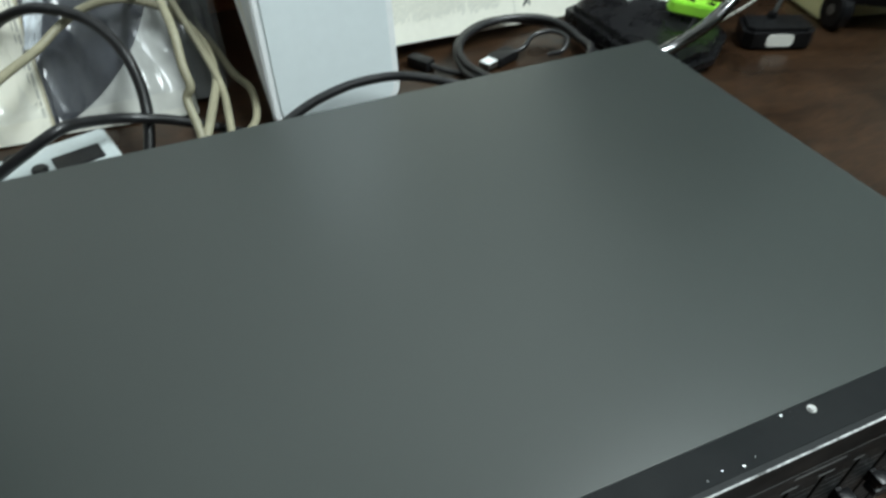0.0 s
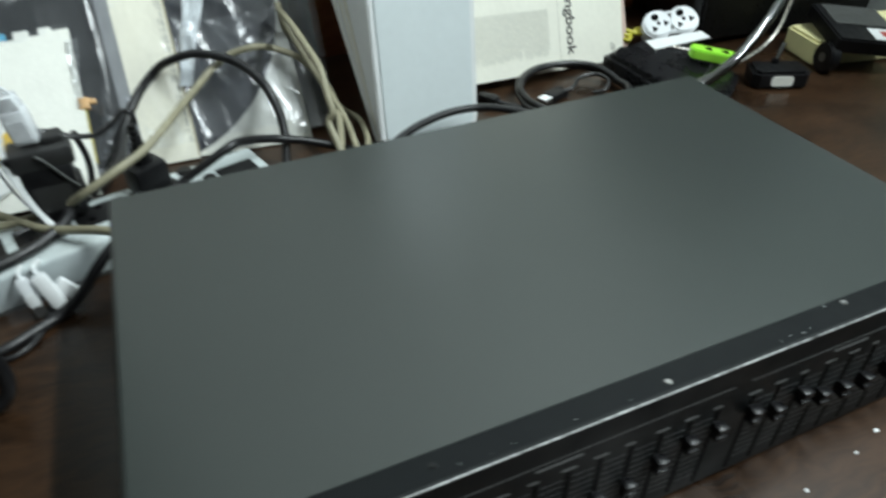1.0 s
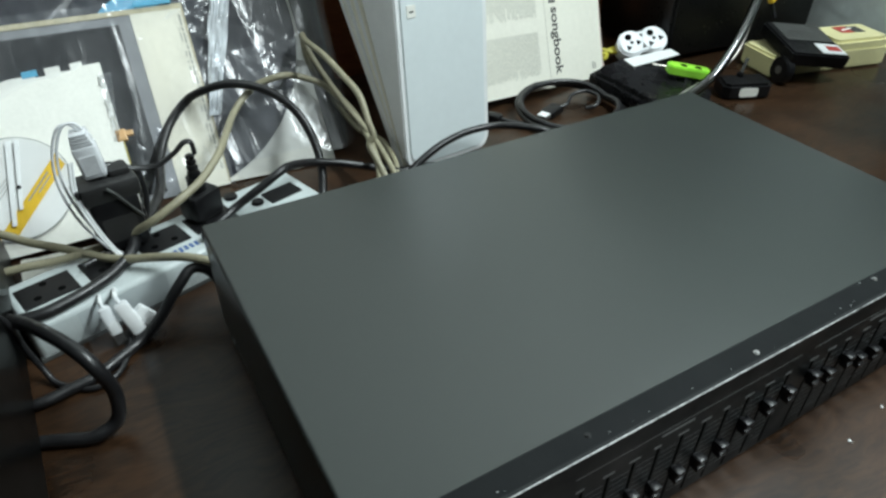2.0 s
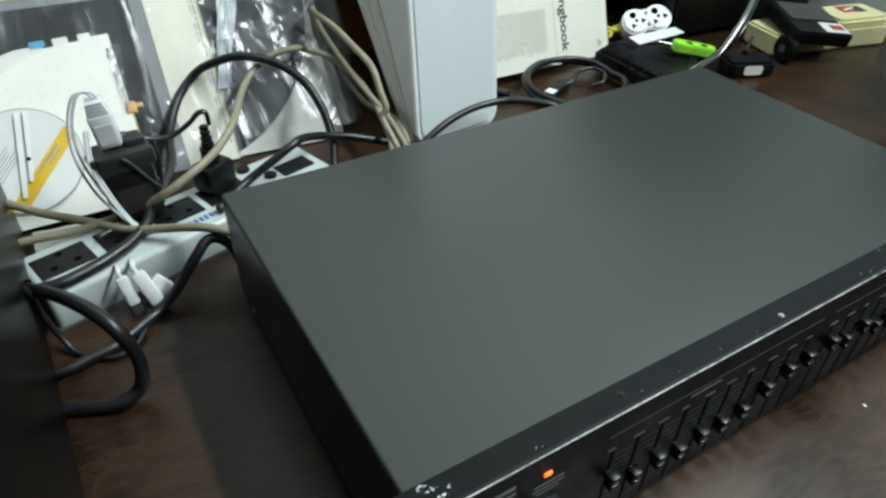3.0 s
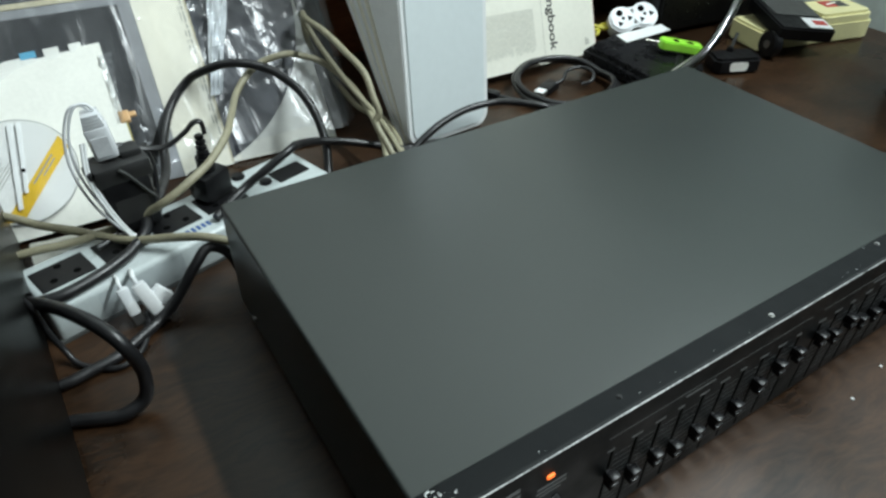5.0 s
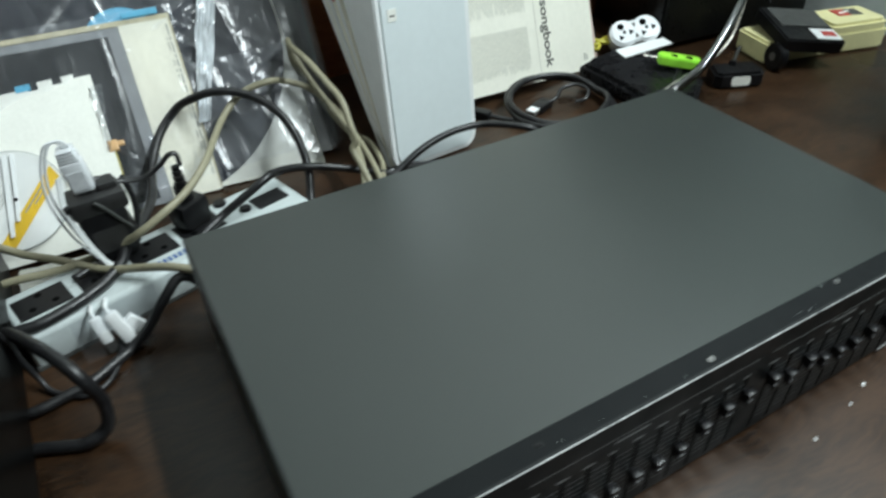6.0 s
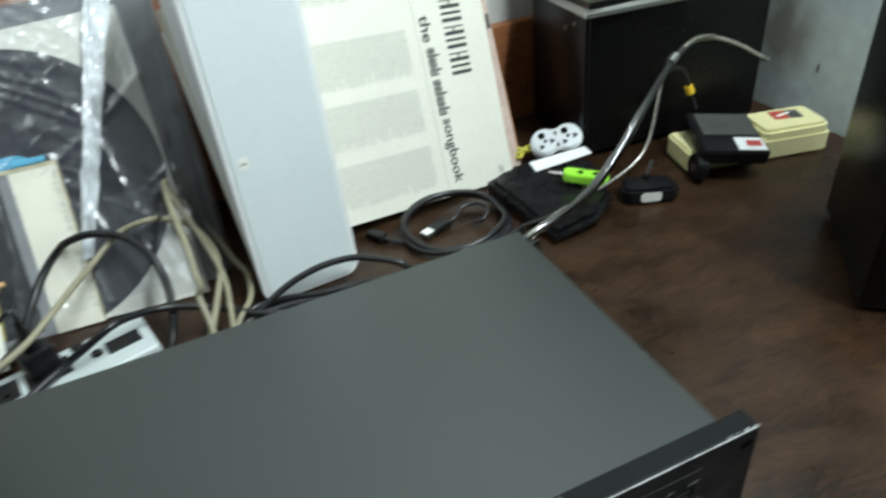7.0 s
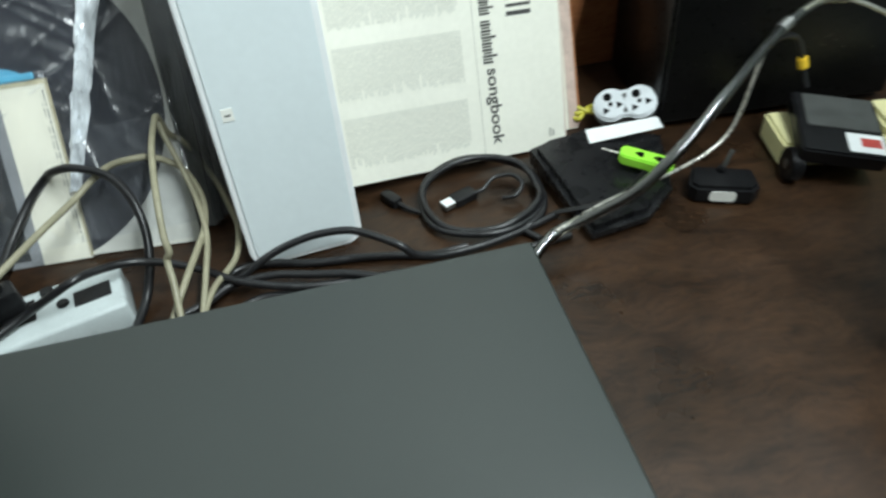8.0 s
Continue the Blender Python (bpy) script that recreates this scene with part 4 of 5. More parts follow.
lead("beige_cable", "thick beige cable looping up over the extension strip", [(-0.1290, 0.3362, 0.0315), (-0.1134, 0.3338, 0.033), (-0.0896, 0.3289, 0.034), (-0.0641, 0.3250, 0.0375), (-0.0390, 0.3231, 0.0438), (-0.0225, 0.3134, 0.0554), (-0.0020, 0.3163, 0.0643), (0.0195, 0.3310, 0.0690), (0.0400, 0.3536, 0.0756), (0.0556, 0.3894, 0.0746), (0.0722, 0.4294, 0.0716), (0.0872, 0.4446, 0.0781), (0.1045, 0.4521, 0.0851), (0.1258, 0.4498, 0.0895), (0.1415, 0.4546, 0.0849), (0.1613, 0.4476, 0.0771), (0.1714, 0.4383, 0.0686), (0.1808, 0.4169, 0.0567), (0.1813, 0.3886, 0.0463), (0.1751, 0.3588, 0.0439), (0.1672, 0.3297, 0.0408), (0.1549, 0.2981, 0.0283), (0.1432, 0.2604, 0.0074)], 0.0031, M_BEIGE)
lead("beige_cable", "thick beige cable bent over behind the equalizer", [(0.1700, 0.2500, 0.0050), (0.1640, 0.2780, 0.0250), (0.1613, 0.3128, 0.0504), (0.1592, 0.3279, 0.0638), (0.1634, 0.3290, 0.0717), (0.1625, 0.3358, 0.0827), (0.1628, 0.3522, 0.0997), (0.1601, 0.3803, 0.1082), (0.1571, 0.4166, 0.1156), (0.1555, 0.4547, 0.1165), (0.1574, 0.4671, 0.1173), (0.1598, 0.4722, 0.0964), (0.1674, 0.4823, 0.0782), (0.1766, 0.4779, 0.0570), (0.1872, 0.4635, 0.0370), (0.1961, 0.4389, 0.0223), (0.2045, 0.4023, 0.0235), (0.2007, 0.3663, 0.0192), (0.1837, 0.3246, 0.0249), (0.1740, 0.2839, 0.0200), (0.170, 0.252, 0.0045)], 0.0029, M_BEIGE)
lead("beige_cable", "beige cable sloping down behind the equalizer", [(0.1570, 0.4640, 0.1130), (0.1600, 0.4560, 0.1010), (0.1680, 0.4380, 0.0800), (0.1770, 0.4110, 0.0590), (0.1830, 0.3740, 0.0450), (0.1810, 0.3360, 0.0360), (0.1760, 0.2950, 0.0220), (0.1740, 0.2560, 0.0045)], 0.0027, M_BEIGE)
lead("beige_cable", "beige cable lying across the extension strip", [(-0.1290, 0.372, 0.0465), (-0.118, 0.3635, 0.0440), (-0.106, 0.354, 0.040), (-0.086, 0.339, 0.037), (-0.071, 0.324, 0.0360), (-0.053, 0.306, 0.0365), (-0.029, 0.288, 0.041), (-0.008, 0.270, 0.045), (0.018, 0.256, 0.036), (0.050, 0.250, 0.018), (0.085, 0.250, 0.0045), (0.120, 0.252, 0.0045)], 0.0032, M_BEIGE)
lead("black_cable", "black mains cable rising in a loop over the sleeves", [(-0.0250, 0.3500, 0.0345), (-0.0068, 0.4000, 0.0300), (0.0031, 0.4377, 0.0401), (0.0196, 0.4631, 0.0574), (0.0394, 0.4714, 0.0734), (0.0540, 0.4611, 0.0848), (0.0782, 0.4473, 0.0925), (0.1064, 0.4356, 0.0849), (0.1236, 0.4142, 0.0709), (0.1304, 0.3922, 0.0512), (0.1287, 0.3706, 0.0299), (0.1205, 0.3506, 0.0088), (0.1138, 0.3197, 0.0045), (0.1141, 0.2833, 0.0045)], 0.0040, M_RUB)
lead("black_cable", "black cable arched along the back of the equalizer", [(0.0087, 0.3064, 0.0335), (0.0370, 0.3263, 0.0385), (0.0589, 0.3271, 0.0498), (0.0818, 0.3314, 0.0592), (0.0947, 0.3454, 0.0539), (0.1168, 0.3619, 0.0426), (0.1445, 0.3623, 0.0342), (0.1748, 0.3523, 0.0259), (0.2079, 0.3325, 0.0200), (0.2617, 0.3188, 0.0120), (0.3251, 0.3190, 0.0060), (0.3781, 0.3157, 0.0045), (0.4406, 0.3145, 0.0045), (0.5029, 0.3214, 0.0045)], 0.0036, M_RUB)
lead("black_cable", "black cable arched in front of the pale box file", [(0.1515, 0.3182, 0.0068), (0.1856, 0.3430, 0.0043), (0.2099, 0.3504, 0.0142), (0.2307, 0.3543, 0.0240), (0.2512, 0.3570, 0.0305), (0.2768, 0.3570, 0.0356), (0.3063, 0.3516, 0.0374), (0.3291, 0.3353, 0.0374), (0.3465, 0.3216, 0.0344), (0.3590, 0.3193, 0.0221), (0.3851, 0.3246, 0.0103), (0.4248, 0.3310, 0.0060), (0.4653, 0.3413, 0.0050), (0.5010, 0.3535, 0.0045)], 0.0036, M_RUB)
lead("black_cable", "black cable lying close behind the equalizer", [(0.120, 0.300, 0.0040), (0.170, 0.296, 0.0040), (0.215, 0.322, 0.0060), (0.260, 0.318, 0.0040), (0.310, 0.300, 0.0040), (0.360, 0.280, 0.0040), (0.400, 0.256, 0.0040)], 0.0036, M_RUB)
lead("black_cable", "thick black cable looping out of the equipment cabinet's side", [(-0.1260, 0.2690, 0.0385), (-0.1200, 0.2610, 0.0430), (-0.1118, 0.2439, 0.0504), (-0.0987, 0.2134, 0.0623), (-0.0864, 0.1907, 0.0629), (-0.0786, 0.1793, 0.0538), (-0.0746, 0.1808, 0.0303), (-0.0786, 0.1786, 0.0109), (-0.0925, 0.1776, 0.0046), (-0.1080, 0.1835, 0.0044), (-0.1250, 0.1900, 0.0044), (-0.1600, 0.1940, 0.0044)], 0.0042, M_RUB)
lead("black_cable", "black cable running over the strip's edge across the desk", [(0.010, 0.250, 0.006), (0.004, 0.262, 0.030), (-0.008, 0.268, 0.037), (-0.021, 0.262, 0.030), (-0.041, 0.254, 0.012), (-0.056, 0.248, 0.0046), (-0.071, 0.238, 0.0042), (-0.086, 0.229, 0.0042), (-0.103, 0.225, 0.0042), (-0.122, 0.222, 0.0042), (-0.160, 0.226, 0.0042)], 0.0038, M_RUB)
lead("black_cable", "thin black cable lying on the desk", [(-0.060, 0.262, 0.006), (-0.063, 0.246, 0.0024), (-0.074, 0.226, 0.0024), (-0.090, 0.221, 0.0024), (-0.108, 0.236, 0.0024), (-0.1140, 0.246, 0.0100), (-0.1185, 0.250, 0.026), (-0.1205, 0.250, 0.048), (-0.1250, 0.249, 0.060)], 0.0020, M_RUB)
lead("black_cable", "black cable lying along the top of the extension strip", [(-0.1270, 0.2715, 0.0335), (-0.116, 0.272, 0.0335), (-0.103, 0.272, 0.0335), (-0.084, 0.279, 0.0335), (-0.068, 0.287, 0.0340), (-0.055, 0.296, 0.0350), (-0.042, 0.310, 0.0380), (-0.036, 0.330, 0.0420), (-0.040, 0.345, 0.0480)], 0.0042, M_RUB)
lead("black_cable", "flat black lead from adapter to mains plug", [(-0.0480, 0.3320, 0.0860), (-0.0400, 0.3400, 0.0940), (-0.0240, 0.3420, 0.0860), (-0.0080, 0.3410, 0.0840), (0.0060, 0.3400, 0.0910), (0.0140, 0.3390, 0.0980), (0.0195, 0.3385, 0.0975), (0.0203, 0.3382, 0.0880)], 0.0026, M_RUB, squash=0.7)
lead("black_cable", "black lead dropping beside the adapter", [(-0.022, 0.350, 0.085), (-0.020, 0.354, 0.060), (-0.024, 0.352, 0.040), (-0.034, 0.342, 0.0345), (-0.050, 0.325, 0.0345), (-0.075, 0.312, 0.0345)], 0.0024, M_RUB)

lead("black_cable", "black cable sagging along the equalizer's back", [(0.159, 0.314, 0.0150), (0.179, 0.324, 0.0150), (0.196, 0.337, 0.0150), (0.232, 0.339, 0.0150), (0.268, 0.329, 0.0150), (0.297, 0.321, 0.0150), (0.327, 0.308, 0.0150)], 0.0038, M_RUB)
lead("black_cable", "black cable lying flat before the pale box file", [(0.178, 0.345, 0.0040), (0.199, 0.368, 0.0040), (0.230, 0.367, 0.0040), (0.268, 0.356, 0.0040), (0.312, 0.350, 0.0040), (0.347, 0.342, 0.0040), (0.376, 0.334, 0.0040), (0.408, 0.336, 0.0040)], 0.0038, M_RUB)

coil = thing("usb_cable", "coiled black USB cable with a bare white-topped plug", "cable")
cpts = []
for i in range(40):
    a = radians(-60 + i * 20)
    k = i / 39
    cpts.append((0.438 + (0.062 - 0.006 * k) * math.cos(a) + 0.0015 * math.sin(i * 1.7), 0.394 + (0.059 - 0.009 * k) * math.sin(a), 0.0060 + 0.0070 * k + 0.0012 * math.sin(i * 0.9) + 0.0100 * max(0.0, math.sin(a))))
part("lead", cord([(0.475, 0.325, 0.0042), (0.462, 0.345, 0.0042)] + cpts, 0.0034, k=4), M_RUB, coil, smooth=True)
part("inner_lead", cord([(0.420, 0.407, 0.0060), (0.440, 0.404, 0.0100), (0.456, 0.414, 0.0150), (0.474, 0.410, 0.0170), (0.480, 0.396, 0.0150), (0.470, 0.386, 0.0100), (0.458, 0.390, 0.0070)], 0.0022), M_RUB, coil, smooth=True)
pl = part("plug_body", box(-0.002, 0.024, -0.008, 0.008, 0.0, 0.009, 0.002), M_BLKPL, coil, "black plug body", pose(0.412, 0.402, 0.0008, 0, 0, 22), smooth=True)
part("plug_shell", box(-0.014, -0.001, -0.006, 0.006, 0.002, 0.0070, 0.0004), M_STEEL, pl, "metal plug shell")
part("plug_insert", box(-0.0135, -0.0015, -0.0055, 0.0055, 0.0068, 0.0073), M_WHITE, pl, "white plug top")
ends = thing("cable_end", "black moulded cable end on the desk beside the sleeve", "cable end", pose(0.352, 0.425, 0.0, 0, 0, -60))
part("moulding", box(-0.012, 0.012, -0.006, 0.006, 0.0, 0.011, 0.003), M_BLKPL, ends, smooth=True)
part("tail", cord([(0.010, 0, 0.006), (0.025, 0.003, 0.004), (0.045, 0.010, 0.003), (0.060, 0.006, 0.003)], 0.0026), M_RUB, ends, smooth=True)

charger = thing("usb_charger", "translucent white USB charger standing on the adapter, with its looped lead", "charger", pose(-0.0480, 0.3360, 0.0906, 0, -5, -6))
part("body", box(-0.0078, 0.0078, -0.0075, 0.0075, 0.0, 0.0245, 0.002), M_PALEPL, charger, smooth=True)
part("face_plate", box(-0.0060, 0.0060, -0.0079, -0.0070, 0.003, 0.0180, 0.0004), M_PALEPL, charger, "pale recessed face")
for i in range(4):
    part("grip_rib", box(-0.0070 + 0.0005 * i, 0.0070 - 0.0005 * i, -0.0065, 0.0065, 0.0246 + 0.0024 * i, 0.0267 + 0.0024 * i, 0.0004), M_PALEPL, charger, smooth=True)
for i in range(2):
    dx = 0.0028 * i
    part("lead", cord([(0.001 + dx, 0.0, 0.0345), (-0.003 + dx, 0.0, 0.0400), (-0.011 + dx, -0.001, 0.0385), (-0.020 + dx, -0.003, 0.022), (-0.0245 + dx * 1.2, -0.007, 0.000), (-0.0215 + dx * 1.4, -0.012, -0.026), (-0.011 + dx, -0.021, -0.047), (0.000 + dx * 0.6, -0.030, -0.058)], 0.0010, sides=8), M_PALEPL, charger, "thin pale lead", smooth=True)
for i in range(2):
    dx = 0.0040 * i
    part("lead", cord([(-0.0120 + dx * 0.5, -0.006, 0.016), (-0.0165 + dx * 0.5, -0.0145, -0.006), (-0.0120 + dx * 0.5, -0.022, -0.034), (-0.0030 + dx * 0.4, -0.030, -0.058)], 0.0012 - 0.0003 * i, sides=8), M_WHITE, charger, smooth=True)


def micro_plug(m, label):
    t = thing("usb_plug", label, "plug", m, "white plugs on the extension strip")
    part("grip", box(-0.0040, 0.0040, -0.0030, 0.0030, -0.012, 0.010, 0.0018), M_WHITE, t, smooth=True)
    part("tip", box(-0.0034, 0.0034, -0.0014, 0.0014, -0.020, -0.012, 0.0004), M_STEEL, t, "bare metal tip")
    part("lead", cord([(0, 0, 0.009), (0, 0.003, 0.0128), (0.001, 0.010, 0.0135), (0.001, 0.026, 0.0105), (0.003, 0.050, 0.0105)], 0.0014, sides=8), M_WHITE, t, smooth=True)
    return t


micro_plug(pose(-0.069, 0.2600, 0.0215, -14, -6, 8), "small white USB plug hanging over the strip's edge")
micro_plug(pose(-0.057, 0.2585, 0.0205, -16, -14, 8) @ Matrix.Scale(1.2, 4), "small white USB plug hanging at a slant over the strip's edge")
part_box = thing("white_clip", "small white plastic clip beside the hanging plugs", "clip", pose(-0.048, 0.2620, 0.016, -10, -35, 10))
part("clip_body", box(-0.005, 0.005, -0.003, 0.003, -0.007, 0.007, 0.0012), M_WHITE, part_box, smooth=True)
bag = thing("plastic_bag", "scrap of wrinkled clear bag hanging over the strip's front", "bag", pose(-0.086, 0.2585, 0.0, 0, 0, 13.3))
bg = part("film", film_mesh(0.060, 0.040, 31, 40, 0.0030, 0.3), M_FILM, bag, smooth=True)
bg.visible_shadow = False

# ---------------------------------------------------------------- small things by the loudspeaker
pouch = thing("black_pouch", "flat black vinyl pouch lying on the desk", "pouch", pose(0, 0, 0))


def pouch_mesh():
    base = [(0.502, 0.438), (0.570, 0.462), (0.644, 0.432), (0.614, 0.346), (0.576, 0.316), (0.518, 0.308)]
    bm = flat(base, 0.0, 0.019, 0.006)
    bmesh.ops.subdivide_edges(bm, edges=bm.edges[:], cuts=3, use_grid_fill=True)
    for v in bm.verts:
        if v.co.z > 0.012:
            v.co.z += 0.005 * noise.noise(v.co * 38) - 0.003 * max(0, (0.36 - v.co.y) / 0.04) + 0.010 * max(0, 1 - (v.co.x - 0.50) / 0.11) * max(0, (v.co.y - 0.34) / 0.1)
    return bm


part("cover", pouch_mesh(), M_LEATHER, pouch, smooth=True)
part("strap", cord([(0.500, 0.352, 0.008), (0.530, 0.338, 0.020), (0.562, 0.344, 0.021), (0.600, 0.372, 0.021), (0.628, 0.402, 0.019)], 0.0040, squash=0.5), M_BLKPL, pouch, "black edging strap", smooth=True)
part("zip_tab", box(0.530, 0.552, 0.325, 0.333, 0.012, 0.018, 0.002), M_BLKPL, pouch)
card = thing("white_card", "narrow blank white card lying on the black pouch", "card", pose(0.604, 0.4350, 0.0245, 3, 0, 0))
part("sheet", flat([(-0.042, -0.009), (0.040, -0.006), (0.042, 0.013), (-0.038, 0.014)], 0, 0.0010), M_WHITE, card)
grn = thing("green_plug", "bright green plastic connector with two dark holes", "connector", pose(0.5965, 0.373, 0.0255, 0, 9, -33))
part("body", flat(round_rect(-0.026, 0.026, -0.0095, 0.0095, 0.006, 5), 0.0, 0.011, 0.0015), M_GREEN, grn, smooth=True)
for x in (-0.008, 0.010):
    part("hole", flat([(x - 0.0048, 0.0), (x + 0.0006, -0.0044), (x + 0.0042, -0.0036), (x + 0.0042, 0.0036), (x + 0.0006, 0.0044)], 0.0108, 0.0113), M_SLOT, grn)
part("stem", moved(cyl(0.0010, 0, 0.018, n=12), pose(-0.026, 0, 0.006, 0, -90, 0)), M_COPPER, grn)
sock = thing("socket_adaptor", "white double-round mains socket adaptor on a yellow lead", "adaptor", pose(0.6210, 0.4745, 0.033, -48, 0, -31) @ pose(0, 0, 0, 0, -14, 0))


def double_round(r, gap, y0, y1, bevel):
    pts = []
    for i in range(25):
        a = radians(-125 + 250 * i / 24)
        pts.append((gap + r * math.cos(a), r * math.sin(a)))
    for i in range(25):
        a = radians(55 + 250 * i / 24)
        pts.append((-gap + r * math.cos(a), r * math.sin(a)))
    return outline(pts, y0, y1, bevel)


part("body", double_round(0.0185, 0.0150, 0.0, 0.022, 0.002), M_SOCKET, sock, smooth=True)
for cx in (-0.0150, 0.0150):
    rim = part("socket_face", disc(0.0155, -0.0012, 0.001, cx, 0, 32, 0.0006), M_SOCKET, sock, "white socket face")
    for a in (90, 210, 330):
        part("pin_hole", disc(0.0046, -0.0016, -0.0008, cx + 0.0088 * math.cos(radians(a + 20)), 0.0088 * math.sin(radians(a + 20)), 3 if a > 100 else 12), M_SLOT, rim)
    part("pin_hole", disc(0.0024, -0.0016, -0.0008, cx, 0, 12), M_SLOT, rim)
for k in range(3):
    part("lead", cord([(-0.026, 0.012, -0.004 + 0.004 * k), (-0.040, 0.014 + 0.002 * k, 0.003 * k), (-0.052, 0.012, 0.006 - 0.007 * k), (-0.064, 0.016 + 0.003 * k, 0.004 + 0.004 * k)], 0.0024), M_YELWIRE, sock, "yellow-green wire", smooth=True)

part("waist", outline([(-0.0022, -0.0105), (0.0022, -0.0105), (0.0022, 0.0105), (-0.0022, 0.0105)], -0.0006, 0.0002), M_GREYPL, sock, "dark groove between the faces")

hub = thing("usb_hub", "small black plastic box with a white label and an upright stem", "hub", pose(0.6610, 0.3405, 0, 0, 0, -23) @ Matrix.Scale(1.18, 4))
part("body", flat([(-0.026, -0.010), (-0.020, -0.0155), (0.022, -0.0155), (0.028, -0.008), (0.025, 0.014), (-0.022, 0.015)], 0, 0.0165, 0.0028), M_BLKPL, hub, smooth=True)
part("label", outline(round_rect(-0.010, 0.010, 0.0035, 0.0130, 0.003, 4), -0.0160, -0.0153), M_CARD, hub, "small white paper label")
part("stem", cord([(0.000, 0.008, 0.015), (0.003, 0.010, 0.026), (0.006, 0.012, 0.034)], 0.0018), M_GREYPL, hub, "dark upright stem", smooth=True)
part("collar", cyl(0.0036, 0.0155, 0.021, 0.000, 0.008, 18, 0.001), M_BLKPL, hub, smooth=True)

sheath = thing("sheathed_cable", "dark cable in a clear sheath rising from behind the equalizer", "cable")
spts = [(0.4380, 0.2700, 0.0100), (0.4600, 0.2908, 0.0210), (0.4846, 0.3047, 0.0283), (0.5212, 0.3070, 0.0375), (0.5548, 0.3047, 0.0568), (0.5978, 0.3170, 0.0846), (0.6420, 0.3400, 0.1105), (0.6847, 0.3676, 0.1254), (0.7172, 0.3878, 0.1354), (0.7442, 0.3990, 0.1438), (0.7665, 0.4037, 0.1488), (0.7906, 0.4038, 0.1461), (0.8290, 0.3994, 0.1300), (0.8633, 0.3980, 0.1100), (0.8969, 0.4122, 0.0927), (0.9160, 0.4450, 0.0780), (0.9300, 0.5200, 0.0500)]
part("core", cord(spts[:10], 0.0034), M_RUB, sheath, "dark core", smooth=True)
part("braid", cord(spts[9:], 0.0022), M_COPPER, sheath, "bare pale wire", smooth=True)
sh = part("clear_sheath", cord(spts[:12], 0.0052), M_SHEATH, sheath, "clear sheath", smooth=True)
part("crimp", cord([spts[8], (0.7230, 0.3906, 0.1374), (0.7290, 0.3932, 0.1394)], 0.0058), M_STEEL, sheath, "bright metal crimp", smooth=True)
part("branch", cord([(0.7000, 0.3770, 0.1280), (0.7230, 0.3900, 0.1270), (0.7480, 0.4020, 0.1170), (0.7640, 0.4080, 0.0980), (0.7720, 0.4080, 0.0780), (0.7760, 0.4000, 0.0600)], 0.0028), M_RUB, sheath, "short black branch", smooth=True)
part("yellow_ring", moved(cyl(0.0052, -0.006, 0.006, n=18, bevel=0.001), pose(0.7700, 0.4085, 0.0840, -14, -16, 0)), M_YELLOW, sheath, "yellow ring", smooth=True)
part("thin_wire", cord([(0.4800, 0.3000, 0.0330), (0.5300, 0.3220, 0.0330), (0.5800, 0.3400, 0.0300), (0.6100, 0.3500, 0.0280), (0.6500, 0.3600, 0.0340), (0.6745, 0.3660, 0.0480), (0.6860, 0.3700, 0.0720), (0.6930, 0.3740, 0.1000), (0.7000, 0.3780, 0.1240)], 0.0017), M_COPPER, sheath, "thin pale wire", smooth=True)

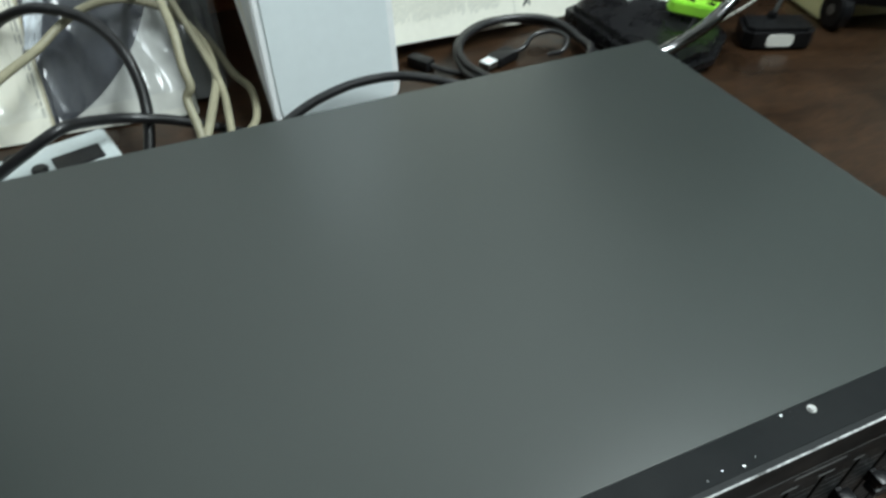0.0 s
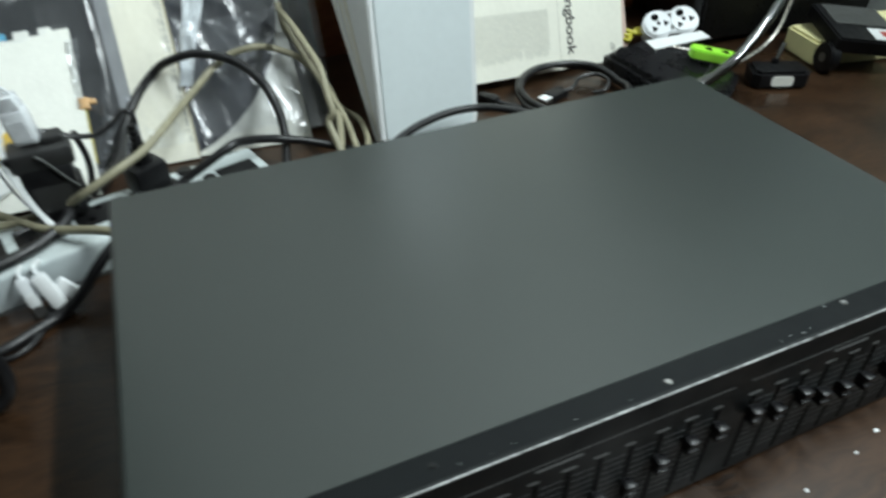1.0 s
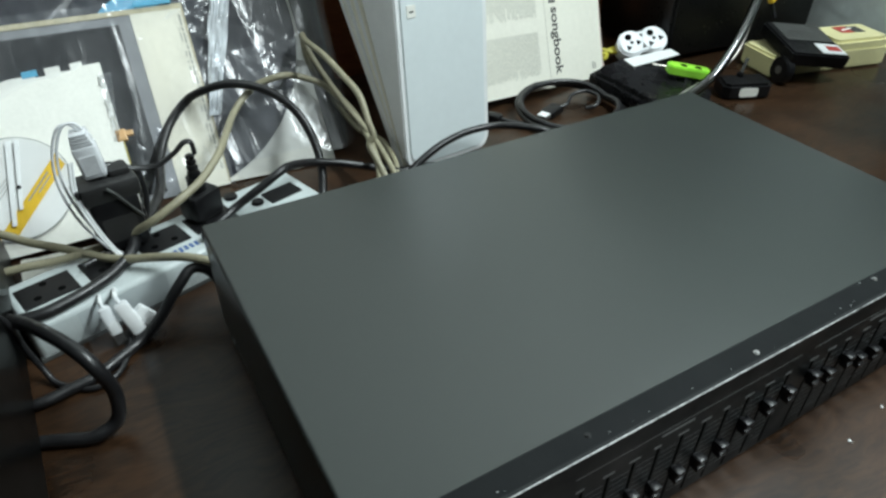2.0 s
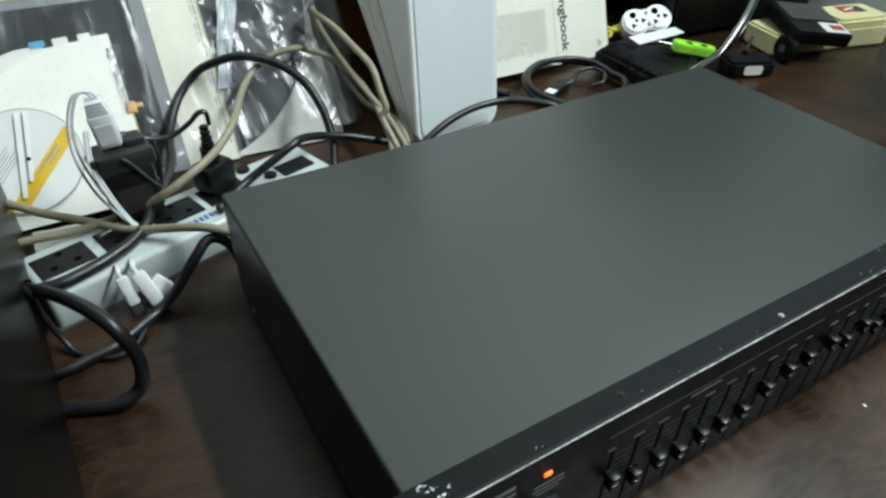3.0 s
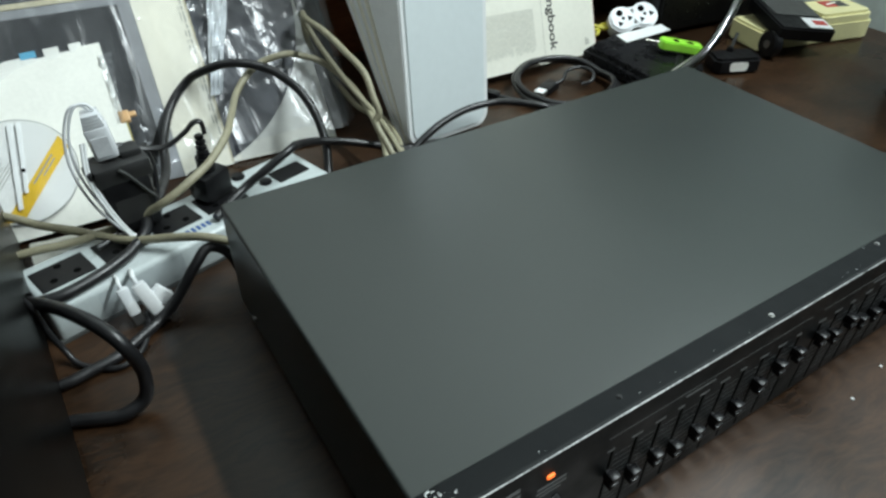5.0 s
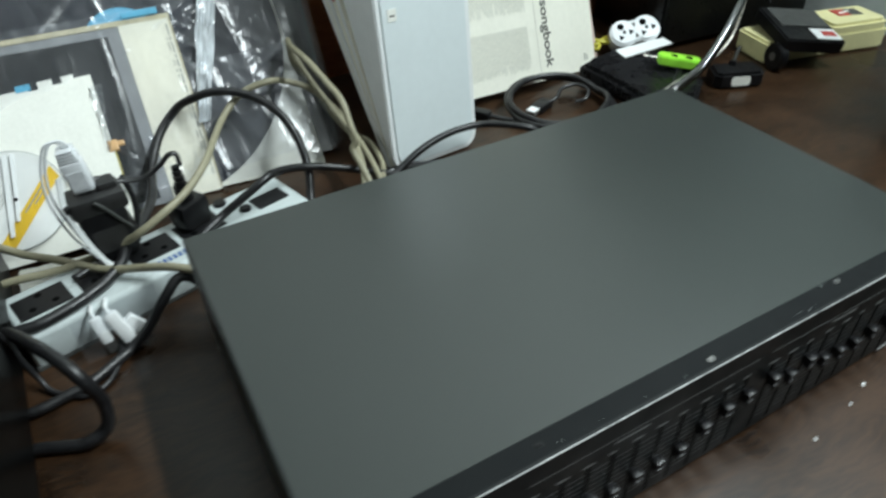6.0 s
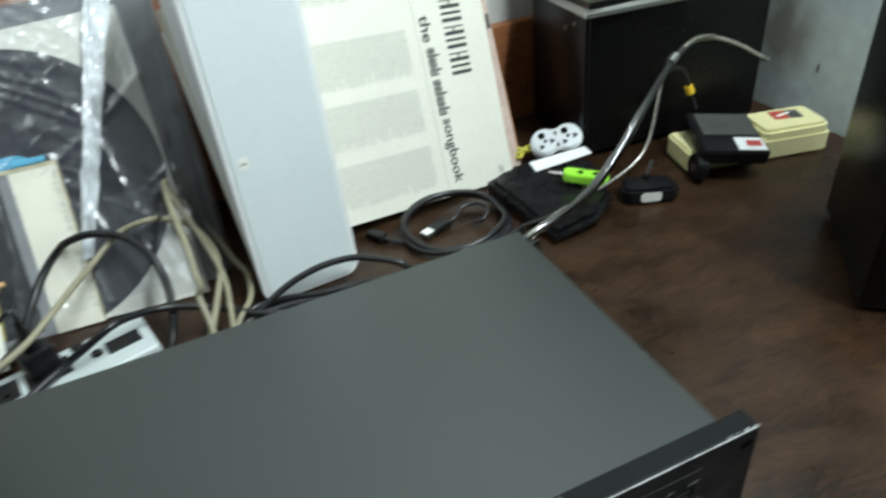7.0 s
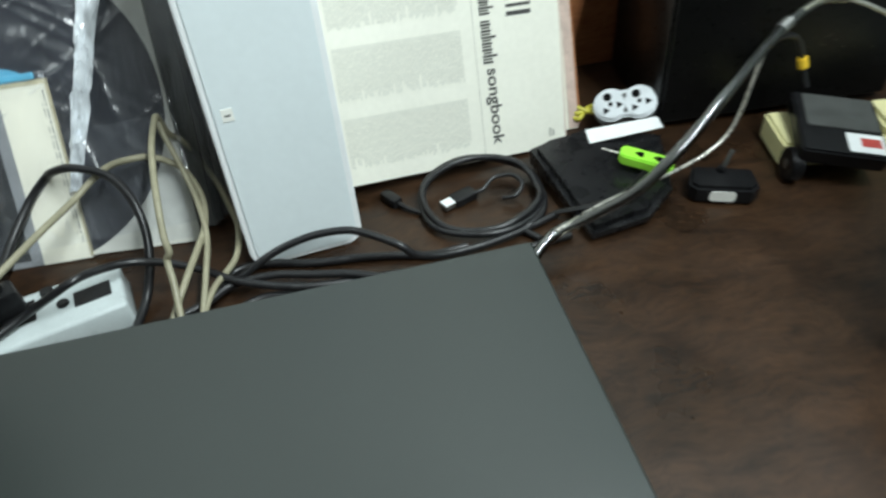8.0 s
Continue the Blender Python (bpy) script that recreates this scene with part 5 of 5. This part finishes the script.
meter = thing("battery_tester", "cream plastic bench case with a red and black label", "case", pose(0.7450, 0.3960, 0.0, 0, 0, -14))
part("lower_case", flat(round_rect(0.0, 0.184, -0.040, 0.022, 0.006, 4), 0.0, 0.028, 0.003), M_CREAMPL, meter, smooth=True)
part("raised_end", flat(round_rect(0.096, 0.183, -0.038, 0.020, 0.010, 5), 0.022, 0.0385, 0.004), M_CREAMPL, meter, smooth=True)
part("red_label", flat([(0.126, -0.011), (0.144, -0.013), (0.147, 0.010), (0.128, 0.012)], 0.0385, 0.0389), M_RED, meter, "red label")
part("black_label", flat([(0.145, -0.013), (0.161, -0.015), (0.164, 0.007), (0.148, 0.010)], 0.0385, 0.0389), M_GREYPL, meter, "black label")
part("label_flash", flat([(0.133, -0.005), (0.153, 0.001), (0.151, 0.004), (0.132, -0.001)], 0.0389, 0.0391), M_CARD, meter, "pale slanting print")
part("case_dimple", cyl(0.005, 0.0280, 0.0288, 0.078, -0.005, 18, 0.0003), M_CREAMPL, meter)
dev = thing("black_device", "black plastic device with side wheel, propped on the cream case", "device", pose(0.783, 0.357, 0.0285, 8, 6, -24))
part("body", flat(round_rect(-0.038, 0.040, -0.045, 0.042, 0.004, 3), 0.0, 0.017, 0.002), M_BLKPL, dev, smooth=True)
part("battery_door", flat(round_rect(-0.030, 0.036, -0.010, 0.038, 0.003, 3), 0.017, 0.0184, 0.0006), M_GREYPL, dev, "dull grey cover")
lb = part("label", flat([(0.004, -0.040), (0.037, -0.040), (0.037, -0.014), (0.004, -0.014)], 0.0170, 0.0175), M_WHITE, dev, "white paper label")
part("label_print", flat([(0.016, -0.032), (0.034, -0.032), (0.034, -0.020), (0.016, -0.020)], 0.0175, 0.0177), M_RED, lb, "red mark")
wh = part("wheel", moved(cyl(0.0165, -0.006, 0.006, n=28, bevel=0.0015), pose(-0.036, -0.036, -0.0105, 0, 90, 8)), M_BLKPL, dev, "black side wheel", smooth=True)
part("hub_cap", moved(cyl(0.005, 0.0, 0.0068, n=16), pose(-0.036, -0.036, -0.0105, 0, -90, 8)), M_STEEL, dev, "bright hub")

# crumbs of paper on the bare desk
for i, (x, y, r) in enumerate(((0.362, -0.034, 0.0017), (0.340, -0.040, 0.0011), (0.298, -0.046, 0.0012))):
    block("paper_scrap", moved(flat([(-r, -r * 0.4), (r * 0.6, -r * 0.7), (r, r * 0.5), (-r * 0.5, r * 0.6)], 0, 0.0006), pose(x, y, 0.0001, 0, 0, 40 * i)), M_WHITE, "tiny white paper scrap on the desk", "paper scrap", group="paper scraps")
